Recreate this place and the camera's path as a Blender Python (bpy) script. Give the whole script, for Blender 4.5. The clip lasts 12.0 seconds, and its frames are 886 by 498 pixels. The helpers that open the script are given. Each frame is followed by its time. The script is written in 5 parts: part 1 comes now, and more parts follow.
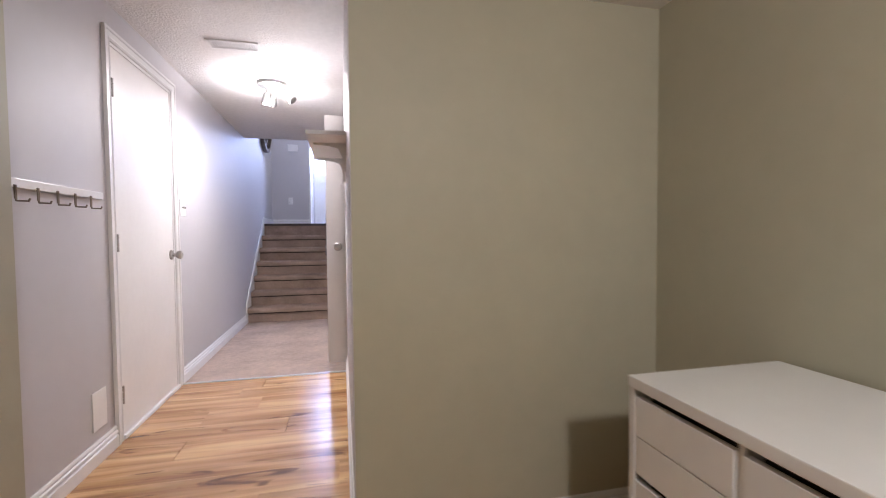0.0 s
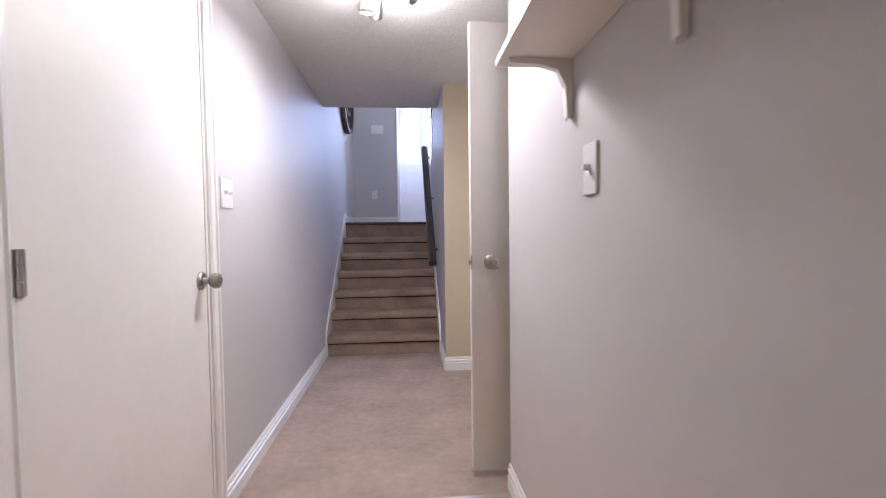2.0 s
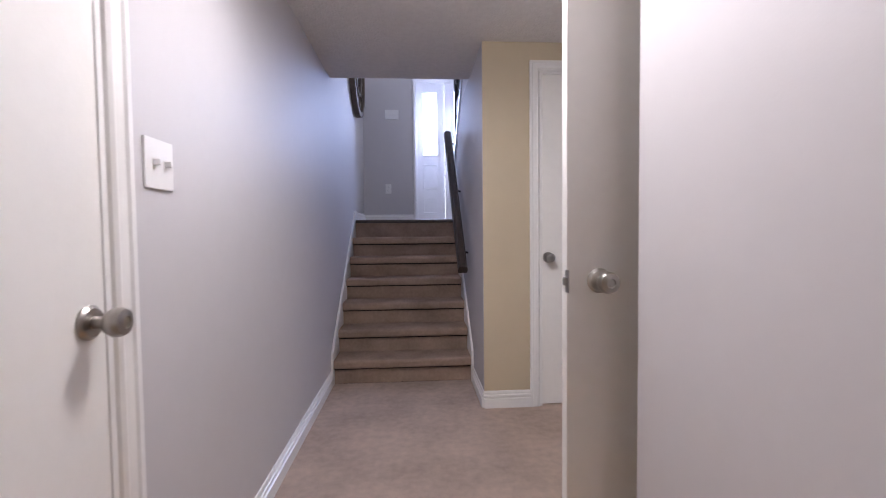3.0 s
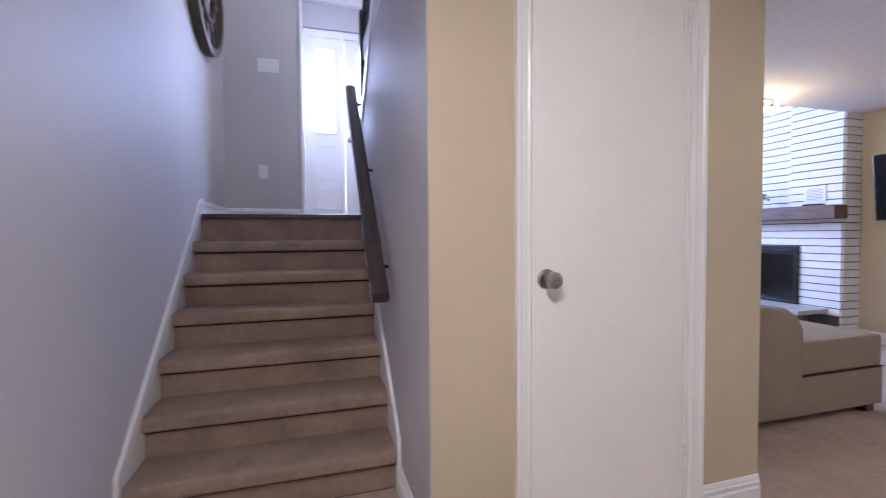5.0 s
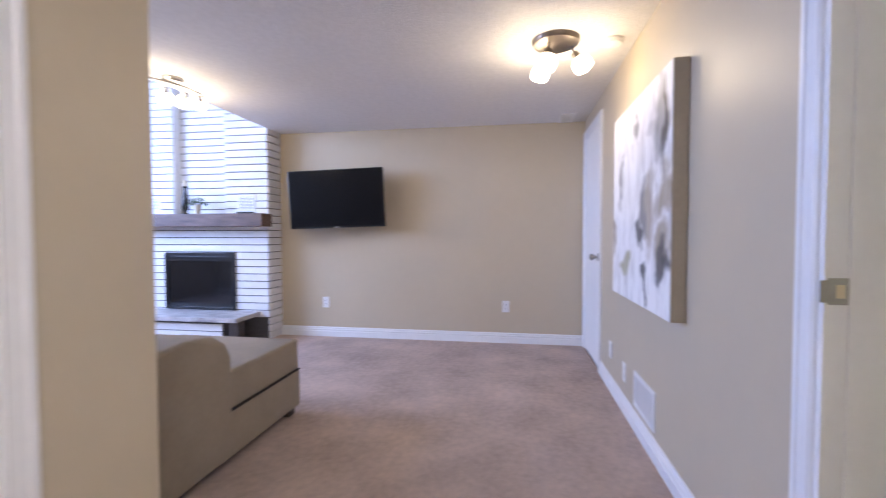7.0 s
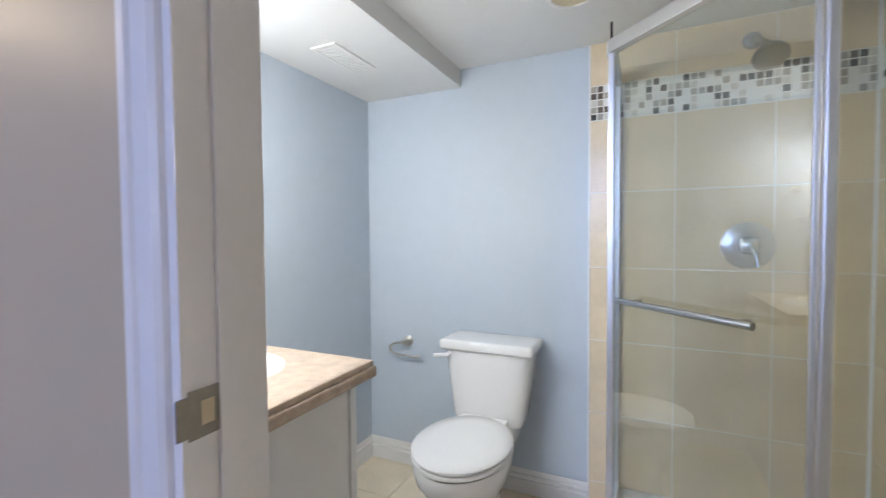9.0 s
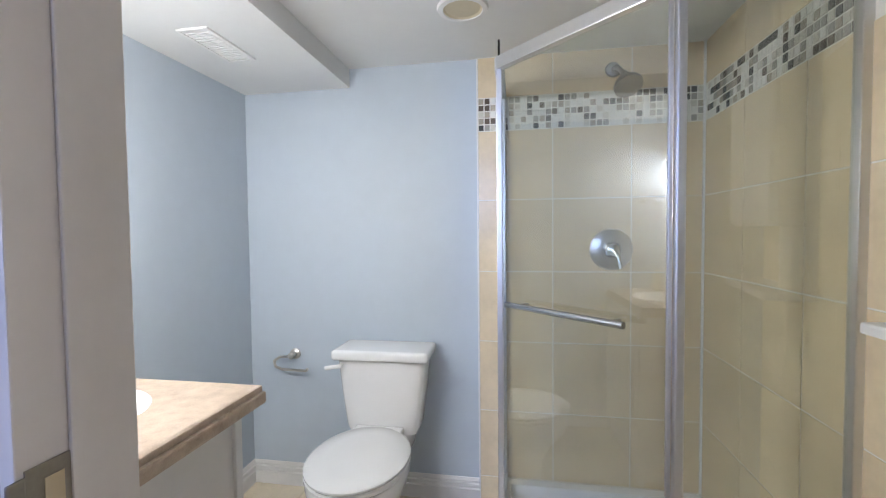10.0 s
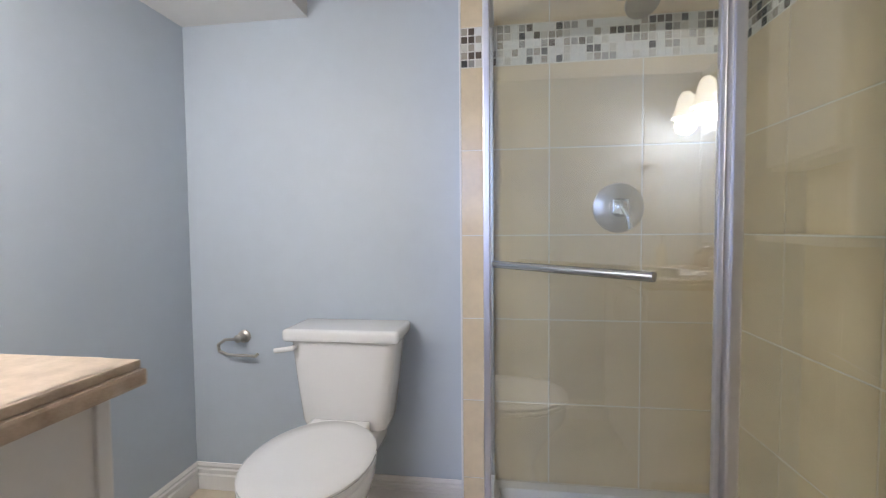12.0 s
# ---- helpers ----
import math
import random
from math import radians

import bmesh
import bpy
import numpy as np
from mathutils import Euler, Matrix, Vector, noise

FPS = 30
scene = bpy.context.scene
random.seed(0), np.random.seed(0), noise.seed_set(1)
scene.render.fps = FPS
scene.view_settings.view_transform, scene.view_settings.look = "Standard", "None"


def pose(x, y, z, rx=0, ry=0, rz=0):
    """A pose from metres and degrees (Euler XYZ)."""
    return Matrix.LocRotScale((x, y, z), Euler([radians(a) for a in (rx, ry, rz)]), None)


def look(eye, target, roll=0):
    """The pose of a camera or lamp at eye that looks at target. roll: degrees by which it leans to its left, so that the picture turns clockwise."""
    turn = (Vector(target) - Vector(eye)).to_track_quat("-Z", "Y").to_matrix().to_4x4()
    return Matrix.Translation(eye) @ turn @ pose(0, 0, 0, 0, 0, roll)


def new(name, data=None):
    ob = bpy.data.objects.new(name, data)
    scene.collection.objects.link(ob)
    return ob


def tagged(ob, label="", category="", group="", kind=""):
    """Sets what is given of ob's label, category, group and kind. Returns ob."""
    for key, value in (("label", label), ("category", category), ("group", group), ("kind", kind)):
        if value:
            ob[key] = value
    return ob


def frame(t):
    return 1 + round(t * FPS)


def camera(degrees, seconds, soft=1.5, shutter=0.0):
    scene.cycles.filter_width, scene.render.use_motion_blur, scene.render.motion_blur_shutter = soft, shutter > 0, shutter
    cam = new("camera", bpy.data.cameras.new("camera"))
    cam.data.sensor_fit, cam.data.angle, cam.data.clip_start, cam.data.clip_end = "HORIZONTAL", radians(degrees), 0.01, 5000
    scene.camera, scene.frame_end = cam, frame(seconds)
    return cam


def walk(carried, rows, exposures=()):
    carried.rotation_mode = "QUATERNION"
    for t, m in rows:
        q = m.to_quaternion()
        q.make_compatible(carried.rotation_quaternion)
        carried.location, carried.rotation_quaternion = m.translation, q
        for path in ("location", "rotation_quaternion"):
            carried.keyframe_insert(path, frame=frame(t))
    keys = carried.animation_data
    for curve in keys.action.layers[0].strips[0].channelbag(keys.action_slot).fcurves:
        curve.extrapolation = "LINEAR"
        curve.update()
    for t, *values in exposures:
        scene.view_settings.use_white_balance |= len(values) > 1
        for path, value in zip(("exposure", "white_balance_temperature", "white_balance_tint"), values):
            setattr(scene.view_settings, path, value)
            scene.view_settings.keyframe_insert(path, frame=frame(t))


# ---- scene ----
cam = camera(91.2, 12.0, soft=1.1, shutter=0.3)
PATH = [
    (0, (1.126, -0.245, 1.059), (1.579, 1.702, 0.984), -0.5),
    (0.5, (1.021, 0.155, 1.085), (1.356, 2.126, 1.011), -0.5),
    (1, (0.871, 0.57, 1.087), (1.13, 2.552, 1.016), -0.6),
    (1.5, (0.798, 1.011, 1.084), (1.014, 2.998, 1.009), -0.6),
    (2, (0.732, 1.427, 1.087), (0.895, 3.419, 1.01), -0.7),
    (2.5, (0.653, 1.805, 1.095), (0.789, 3.799, 1.016), -0.6),
    (2.7, (0.632, 1.953, 1.093), (0.757, 3.949, 1.014), -0.6),
    (4.3, (0.589, 3.118, 1.070), (0.81, 5.105, 0.999), -0.3),
    (4.5, (0.611, 3.239, 1.073), (0.9, 5.217, 1.006), -0.3),
    (5, (0.683, 3.52, 1.076), (1.257, 5.434, 1.008), -0.4),
    (5.5, (0.791, 3.718, 1.083), (1.788, 5.451, 1.028), -0.5),
    (6, (0.97, 3.822, 1.1), (2.405, 5.212, 1.032), -0.2),
    (6.5, (1.161, 3.904, 1.121), (2.94, 4.815, 1.042), 0.0),
    (7, (1.405, 3.890, 1.113), (3.378, 4.215, 1.047), -0.1),
    (7.5, (1.61, 3.80, 1.125), (3.584, 3.489, 1.047), -0.1),
    (7.7, (1.685, 3.742, 1.122), (3.605, 3.183, 1.055), -0.3),
    (9.3, (2.03, 3.516, 1.217), (2.631, 1.61, 1.15), -0.4),
    (9.5, (2.036, 3.511, 1.223), (2.525, 1.573, 1.158), -0.5),
    (10, (2.05, 3.518, 1.229), (2.389, 1.548, 1.154), -0.6),
    (10.5, (2.049, 3.522, 1.224), (2.331, 1.543, 1.146), -0.7),
    (11, (2.051, 3.51, 1.214), (2.311, 1.528, 1.132), -0.8),
    (11.5, (2.058, 3.427, 1.153), (2.318, 1.446, 1.07), -0.5),
    (12, (2.064, 3.211, 1.078), (2.341, 1.233, 0.989), -0.5),
]
walk(cam, [(t, look(eye, target, roll)) for t, eye, target, roll in PATH],
     [(0.0, 1.0, 6400, 10), (1.0, 0.92, 6300, 10), (1.5, 0.88, 6400, 10), (2.0, 0.70, 6450, 9), (2.5, 0.34, 6450, 10), (4.5, 0.62, 6500, 10), (5.0, 0.70, 6500, 10), (6.0, 0.86, 6500, 10), (7.0, 0.86, 6450, 9), (7.7, 0.90, 6300, 6), (9.3, 0.38, 6500, 8), (11.0, 0.33, 6600, 10), (12.0, 0.17, 6900, 12)])

# ---- light ----
world = bpy.data.worlds.new("world")
scene.world = world
world.use_nodes = True
wn = world.node_tree.nodes
sky = wn.new("ShaderNodeTexSky")
sky.sky_type, sky.sun_disc = "NISHITA", False
sky.sun_elevation, sky.sun_rotation = radians(35), radians(60)
wn["Background"].inputs["Strength"].default_value = 0.1
world.node_tree.links.new(sky.outputs[0], wn["Background"].inputs[0])


def point_lamp(name, at, power, colour, radius=0.04):
    data = bpy.data.lights.new(name, "POINT")
    data.energy, data.color, data.shadow_soft_size = power, colour, radius
    ob = new(name, data)
    ob.location = at
    return ob


def window_lamp(name, eye, target, w, h, power, colour):
    data = bpy.data.lights.new(name, "AREA")
    data.shape, data.size, data.size_y, data.energy, data.color = "RECTANGLE", w, h, power, colour
    ob = new(name, data)
    ob.matrix_world = look(eye, target)
    return ob


def spot_lamp(name, eye, target, power, colour, degrees):
    data = bpy.data.lights.new(name, "SPOT")
    data.energy, data.color, data.spot_size, data.spot_blend, data.shadow_soft_size = power, colour, radians(degrees), 1.0, 0.05
    ob = new(name, data)
    ob.matrix_world = look(eye, target)
    return ob


HALL = (1.0, 0.95, 1.0)
WARM = (1.0, 0.78, 0.52)
DAY = (0.30, 0.45, 1.0)
point_lamp("hall_bulb", (0.60, 3.24, 1.97), 0.9, HALL, 0.12)
point_lamp("hall_bulb", (0.66, 3.44, 2.02), 0.9, HALL, 0.12)
window_lamp("hall_downlight", (0.62, 3.36, 2.03), (0.66, 3.36, 0.0), 0.30, 0.30, 12, HALL)
spot_lamp("hall_spot", (0.74, 3.28, 2.08), (1.15, 1.70, 1.35), 24, HALL, 120)
spot_lamp("hall_spot", (0.60, 3.52, 2.10), (1.75, 4.80, 1.05), 23, HALL, 105)
window_lamp("hall_uplight", (0.62, 3.36, 2.06), (0.62, 3.37, 2.4), 0.16, 0.16, 9, HALL)
# fill lamp added to brighten the landing; no window is known here
window_lamp("upper_landing_fill", (2.26, 5.95, 2.95), (0.3, 7.4, 2.0), 0.85, 0.9, 12, (0.90, 0.90, 1.0))
for bx, by in ((3.92, 3.72), (4.04, 3.50), (4.18, 3.75)):
    point_lamp("living_bulb", (bx, by, 1.97), 1.9, WARM, 0.045)
for bx, by in ((3.93, 6.33), (4.27, 6.36), (4.56, 6.40)):
    point_lamp("track_bulb", (bx, by, 1.95), 2.2, WARM, 0.045)
point_lamp("office_bulb", (1.46, -0.96, 1.83), 31, (1.0, 0.95, 0.96), 0.06)
for bx in (2.79, 3.00, 3.22):
    point_lamp("vanity_bulb", (bx, 2.95, 1.60), 7.4, (1.0, 0.98, 0.985), 0.05)
window_lamp("sidelight_sky", (0.84, 8.44, 2.64), (0.3, 5.0, 1.9), 0.2, 0.88, 24, (0.46, 0.56, 1.0))
window_lamp("door_window_sky", (1.45, 8.44, 2.64), (0.3, 5.6, 1.6), 0.52, 0.88, 40, (0.46, 0.56, 1.0))
window_lamp("living_window_sky", (3.6, 9.42, 2.2), (4.0, 5.0, 0.8), 2.0, 1.3, 160, DAY)


# ---- materials ----
def material(name, colour, rough=0.6, metal=0.0, vary=0.08, scale=6.0, bump=0.0, bump_scale=60.0, dark=None, random_tint=0.0, spec=0.5, coat=0.0, stretch=(1, 1, 1), rough_vary=0.0):
    """Principled material with two scales of colour variation and fine relief, in metres."""
    m = bpy.data.materials.new(name)
    m.use_nodes = True
    n, l = m.node_tree.nodes, m.node_tree.links
    b = n["Principled BSDF"]
    b.inputs["Roughness"].default_value, b.inputs["Metallic"].default_value = rough, metal
    b.inputs["Specular IOR Level"].default_value = spec
    b.inputs["Coat Weight"].default_value = coat
    tc = n.new("ShaderNodeTexCoord")
    mp = n.new("ShaderNodeMapping")
    mp.inputs["Scale"].default_value = stretch
    l.new(tc.outputs["Object"], mp.inputs[0])
    big, small = n.new("ShaderNodeTexNoise"), n.new("ShaderNodeTexNoise")
    for node, sc in ((big, scale), (small, scale * 9)):
        node.inputs["Scale"].default_value, node.inputs["Detail"].default_value = sc, 5
        l.new(mp.outputs[0], node.inputs["Vector"])
    add = n.new("ShaderNodeMath")
    add.operation = "MULTIPLY_ADD"
    l.new(small.outputs["Fac"], add.inputs[0])
    add.inputs[1].default_value = 0.5
    l.new(big.outputs["Fac"], add.inputs[2])
    ramp = n.new("ShaderNodeValToRGB")
    e = ramp.color_ramp.elements
    low = dark or tuple(c * (1 - vary) for c in colour)
    high = tuple(min(1, c * (1 + vary)) for c in colour) if dark is None else colour
    e[0].position, e[0].color = 0.45, (*low, 1)
    e[1].position, e[1].color = 1.0, (*high, 1)
    l.new(add.outputs[0], ramp.inputs[0])
    out = ramp.outputs[0]
    if random_tint:
        oi, hsv, mr = n.new("ShaderNodeObjectInfo"), n.new("ShaderNodeHueSaturation"), n.new("ShaderNodeMapRange")
        l.new(oi.outputs["Random"], mr.inputs[0])
        mr.inputs[3].default_value, mr.inputs[4].default_value = 1 - random_tint, 1 + random_tint
        l.new(mr.outputs[0], hsv.inputs["Value"])
        l.new(out, hsv.inputs["Color"])
        out = hsv.outputs[0]
    l.new(out, b.inputs["Base Color"])
    if rough_vary:
        rr = n.new("ShaderNodeMapRange")
        rr.inputs[3].default_value, rr.inputs[4].default_value = rough - rough_vary, rough + rough_vary
        l.new(big.outputs["Fac"], rr.inputs[0])
        l.new(rr.outputs[0], b.inputs["Roughness"])
    if bump:
        t, bp = n.new("ShaderNodeTexNoise"), n.new("ShaderNodeBump")
        t.inputs["Scale"].default_value, t.inputs["Detail"].default_value = bump_scale, 4
        l.new(mp.outputs[0], t.inputs["Vector"])
        bp.inputs["Strength"].default_value, bp.inputs["Distance"].default_value = bump, 0.01
        l.new(t.outputs["Fac"], bp.inputs["Height"])
        l.new(bp.outputs[0], b.inputs["Normal"])
    return m


def glowing(name, colour, strength):
    m = bpy.data.materials.new(name)
    m.use_nodes = True
    b = m.node_tree.nodes["Principled BSDF"]
    b.inputs["Base Color"].default_value = (0.8, 0.8, 0.8, 1)
    b.inputs["Emission Color"].default_value = (*colour, 1)
    b.inputs["Emission Strength"].default_value = strength
    return m


def clear_glass(name, tint=(0.96, 0.99, 0.97), spec=0.5):
    m = bpy.data.materials.new(name)
    m.use_nodes = True
    n, l = m.node_tree.nodes, m.node_tree.links
    n.remove(n["Principled BSDF"])
    mix, tr, gl, lw, pw, ma = n.new("ShaderNodeMixShader"), n.new("ShaderNodeBsdfTransparent"), n.new("ShaderNodeBsdfGlossy"), n.new("ShaderNodeLayerWeight"), n.new("ShaderNodeMath"), n.new("ShaderNodeMath")
    tr.inputs[0].default_value = (*tint, 1)
    gl.inputs["Roughness"].default_value = 0.01
    pw.operation, ma.operation = "POWER", "MULTIPLY_ADD"
    pw.inputs[1].default_value, ma.inputs[1].default_value, ma.inputs[2].default_value = 4.0, 0.40, 0.115
    l.new(lw.outputs["Facing"], pw.inputs[0])
    l.new(pw.outputs[0], ma.inputs[0])
    l.new(ma.outputs[0], mix.inputs[0])
    l.new(tr.outputs[0], mix.inputs[1])
    l.new(gl.outputs[0], mix.inputs[2])
    l.new(mix.outputs[0], n["Material Output"].inputs[0])
    return m


M_HALL = material("greige_wall_paint", (0.54, 0.52, 0.53), 0.55, vary=0.025, scale=1.5, bump=0.04, bump_scale=180, rough_vary=0.05, spec=0.35)
M_BEIGE = material("beige_wall_paint", (0.52, 0.44, 0.315), 0.45, vary=0.03, scale=1.5, bump=0.04, bump_scale=180)
M_GREEN = material("sage_green_wall_paint", (0.41, 0.385, 0.29), 0.55, vary=0.05, scale=1.8, bump=0.05, bump_scale=160)
M_BLUE = material("pale_blue_wall_paint", (0.50, 0.565, 0.64), 0.5, vary=0.03, scale=2.0, bump=0.04, bump_scale=180)
M_CEIL = material("stippled_ceiling_paint", (0.76, 0.74, 0.73), 0.85, vary=0.05, scale=30, bump=0.55, bump_scale=75)
M_BCEIL = material("smooth_ceiling_paint", (0.74, 0.74, 0.73), 0.7, vary=0.02, scale=3, bump=0.03)
M_WHITE = material("white_trim_paint", (0.78, 0.77, 0.76), 0.32, vary=0.03, scale=5, bump=0.03, bump_scale=90)
M_DOOR = material("cream_door_paint", (0.79, 0.77, 0.745), 0.45, vary=0.03, scale=3, bump=0.03, bump_scale=70, spec=0.3)
M_CARPET = material("taupe_carpet", (0.55, 0.43, 0.36), 0.97, vary=0.25, scale=2.6, bump=1.0, bump_scale=330, spec=0.1)
M_STAIR = material("stair_carpet", (0.41, 0.30, 0.235), 0.97, vary=0.22, scale=5, bump=1.0, bump_scale=330, spec=0.1)
def plank_material():
    """Long-grained laminate: each plank takes its own cut of the grain, with dark streaks and knots."""
    m = bpy.data.materials.new("honey_laminate_plank")
    m.use_nodes = True
    n, l = m.node_tree.nodes, m.node_tree.links
    b = n["Principled BSDF"]
    tc, oi, comb, add = (n.new("ShaderNode" + k) for k in ("TexCoord", "ObjectInfo", "CombineXYZ", "VectorMath"))
    for i, f in enumerate((7.0, 3.0, 11.0)):
        mu = n.new("ShaderNodeMath")
        mu.operation = "MULTIPLY"
        mu.inputs[1].default_value = f
        l.new(oi.outputs["Random"], mu.inputs[0])
        l.new(mu.outputs[0], comb.inputs[i])
    l.new(tc.outputs["Object"], add.inputs[0])
    l.new(comb.outputs[0], add.inputs[1])

    def grain(scale, stretch, detail, distortion):
        mp, t = n.new("ShaderNodeMapping"), n.new("ShaderNodeTexNoise")
        mp.inputs["Scale"].default_value = stretch
        l.new(add.outputs[0], mp.inputs[0])
        l.new(mp.outputs[0], t.inputs["Vector"])
        t.inputs["Scale"].default_value, t.inputs["Detail"].default_value, t.inputs["Distortion"].default_value = scale, detail, distortion
        return t.outputs["Fac"]

    def ramp(src, stops):
        r = n.new("ShaderNodeValToRGB")
        e = r.color_ramp.elements
        e[0].position, e[0].color = stops[0][0], (*stops[0][1], 1)
        e[1].position, e[1].color = stops[-1][0], (*stops[-1][1], 1)
        for p, c in stops[1:-1]:
            e.new(p).color = (*c, 1)
        l.new(src, r.inputs[0])
        return r.outputs[0]
    base = ramp(grain(1.6, (0.55, 6.0, 6.0), 4, 0.6), [(0.30, (0.33, 0.165, 0.070)), (0.46, (0.52, 0.29, 0.125)), (0.62, (0.70, 0.45, 0.215))])
    fine = ramp(grain(3.0, (0.35, 7.0, 7.0), 5, 0.5), [(0.32, (0.58, 0.52, 0.47)), (0.55, (1.0, 1.0, 1.0))])
    knots = ramp(grain(3.2, (0.75, 3.4, 3.4), 2, 1.2), [(0.29, (0.26, 0.20, 0.16)), (0.36, (1.0, 1.0, 1.0))])
    out = base
    for f in (fine, knots):
        mix = n.new("ShaderNodeMixRGB")
        mix.blend_type = "MULTIPLY"
        mix.inputs[0].default_value = 0.9
        l.new(out, mix.inputs[1])
        l.new(f, mix.inputs[2])
        out = mix.outputs[0]
    l.new(out, b.inputs["Base Color"])
    b.inputs["Roughness"].default_value = 0.26
    return m


M_PLANK = plank_material()
# near-black for plank joints, and for shade drawn as strips and sheets
M_JOINT_SHADE = material("dark_joint_and_shade", (0.03, 0.024, 0.02), 0.95)
# grey stands for the shade behind vent slats, set as a flat colour
M_VENTBACK = material("shaded_vent_back", (0.34, 0.33, 0.32), 0.9)
M_METAL = material("brushed_nickel", (0.56, 0.53, 0.49), 0.28, 1.0, vary=0.06, scale=40)
M_KNOB = material("satin_nickel", (0.40, 0.375, 0.345), 0.30, 1.0, vary=0.1, scale=40)
M_NICKEL = material("aged_nickel", (0.36, 0.35, 0.335), 0.36, 1.0, vary=0.1, scale=30)
M_BRONZE = material("dark_bronze_metal", (0.20, 0.165, 0.135), 0.35, 1.0, vary=0.1, scale=30)
M_CHROME = material("polished_chrome", (0.52, 0.53, 0.55), 0.24, 1.0, vary=0.02, scale=10)
M_ALU = material("satin_aluminium", (0.70, 0.695, 0.69), 0.38, 1.0, vary=0.03, scale=20)
M_BLACK = material("black_plastic", (0.012, 0.012, 0.013), 0.25, vary=0.1)
M_SCREEN = material("black_screen", (0.004, 0.004, 0.005), 0.16, vary=0.1, spec=0.18)
M_DARKWOOD = material("dark_stained_wood", (0.050, 0.036, 0.028), 0.38, vary=0.35, scale=12, bump=0.08, stretch=(1, 6, 6))
M_MANTEL = material("rustic_mantel_wood", (0.12, 0.075, 0.055), 0.55, vary=0.45, scale=5, bump=0.3, bump_scale=25, stretch=(6, 1, 6))
M_BRICK = material("white_painted_brick", (0.74, 0.73, 0.72), 0.6, vary=0.06, scale=14, bump=0.35, bump_scale=45, random_tint=0.05)
# dark grey holds the shade of the recessed joints between the white bricks
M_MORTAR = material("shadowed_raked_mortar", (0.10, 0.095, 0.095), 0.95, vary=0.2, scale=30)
M_STONE = material("grey_marble_hearth", (0.62, 0.60, 0.58), 0.35, dark=(0.18, 0.16, 0.15), scale=7, stretch=(4, 1, 2))
M_SOFA = material("khaki_microfibre", (0.285, 0.235, 0.175), 0.9, vary=0.10, scale=5, bump=0.25, bump_scale=260, spec=0.2)
M_TILE = material("beige_ceramic_tile", (0.70, 0.58, 0.40), 0.24, vary=0.09, scale=5, bump=0.02, random_tint=0.03)
M_FTILE = material("cream_floor_tile", (0.70, 0.61, 0.47), 0.30, vary=0.08, scale=6, random_tint=0.04)
M_GROUT = material("pale_grout", (0.74, 0.72, 0.67), 0.9, vary=0.08, scale=20)
M_PORC = material("white_porcelain", (0.82, 0.82, 0.82), 0.10, vary=0.01, coat=0.4)
M_ACRYL = material("white_acrylic", (0.80, 0.80, 0.82), 0.2, vary=0.01)
M_COUNTER = material("beige_speckled_stone", (0.57, 0.46, 0.36), 0.3, dark=(0.37, 0.28, 0.205), scale=34, stretch=(1, 1, 1))
M_VAN = material("white_cabinet_laminate", (0.74, 0.74, 0.73), 0.4, vary=0.02)
M_DRESS = material("white_foil_furniture", (0.72, 0.71, 0.69), 0.38, vary=0.03, scale=2)
M_GLASS = clear_glass("shower_glass", (0.945, 0.97, 0.945))
M_PANE = clear_glass("window_glass")
M_FIREGLASS = material("dark_fire_glass", (0.006, 0.006, 0.007), 0.08, vary=0.1)
M_SHADE = glowing("lit_frosted_glass", (1.0, 0.84, 0.62), 7.0)
M_SHADE2 = glowing("lit_frosted_shade", (1.0, 0.95, 0.86), 3.2)
M_SKYLIT = glowing("bright_overcast_outside", (0.80, 0.88, 1.0), 3.0)
M_CAN = material("cream_can_reflector", (0.62, 0.54, 0.38), 0.4, vary=0.05)
M_LEAF = material("green_leaf", (0.07, 0.12, 0.04), 0.5, vary=0.3, scale=40)
M_POT = material("cream_pot", (0.60, 0.55, 0.42), 0.5)
M_WAX = material("ivory_candle", (0.72, 0.66, 0.52), 0.5)
M_CLOCK = material("weathered_bronze_wood", (0.10, 0.075, 0.055), 0.5, metal=0.3, vary=0.4, scale=18, bump=0.2)
M_CANVAS_EDGE = material("tan_canvas_edge", (0.42, 0.36, 0.27), 0.8, vary=0.08)
MOSAIC = [material("mosaic_" + n, c, 0.18, vary=0.12, scale=30) for n, c in
          (("white", (0.74, 0.74, 0.71)), ("cream", (0.60, 0.58, 0.52)), ("grey", (0.34, 0.33, 0.30)), ("brown", (0.12, 0.095, 0.075)), ("charcoal", (0.06, 0.06, 0.058)), ("taupe", (0.38, 0.34, 0.28)))]


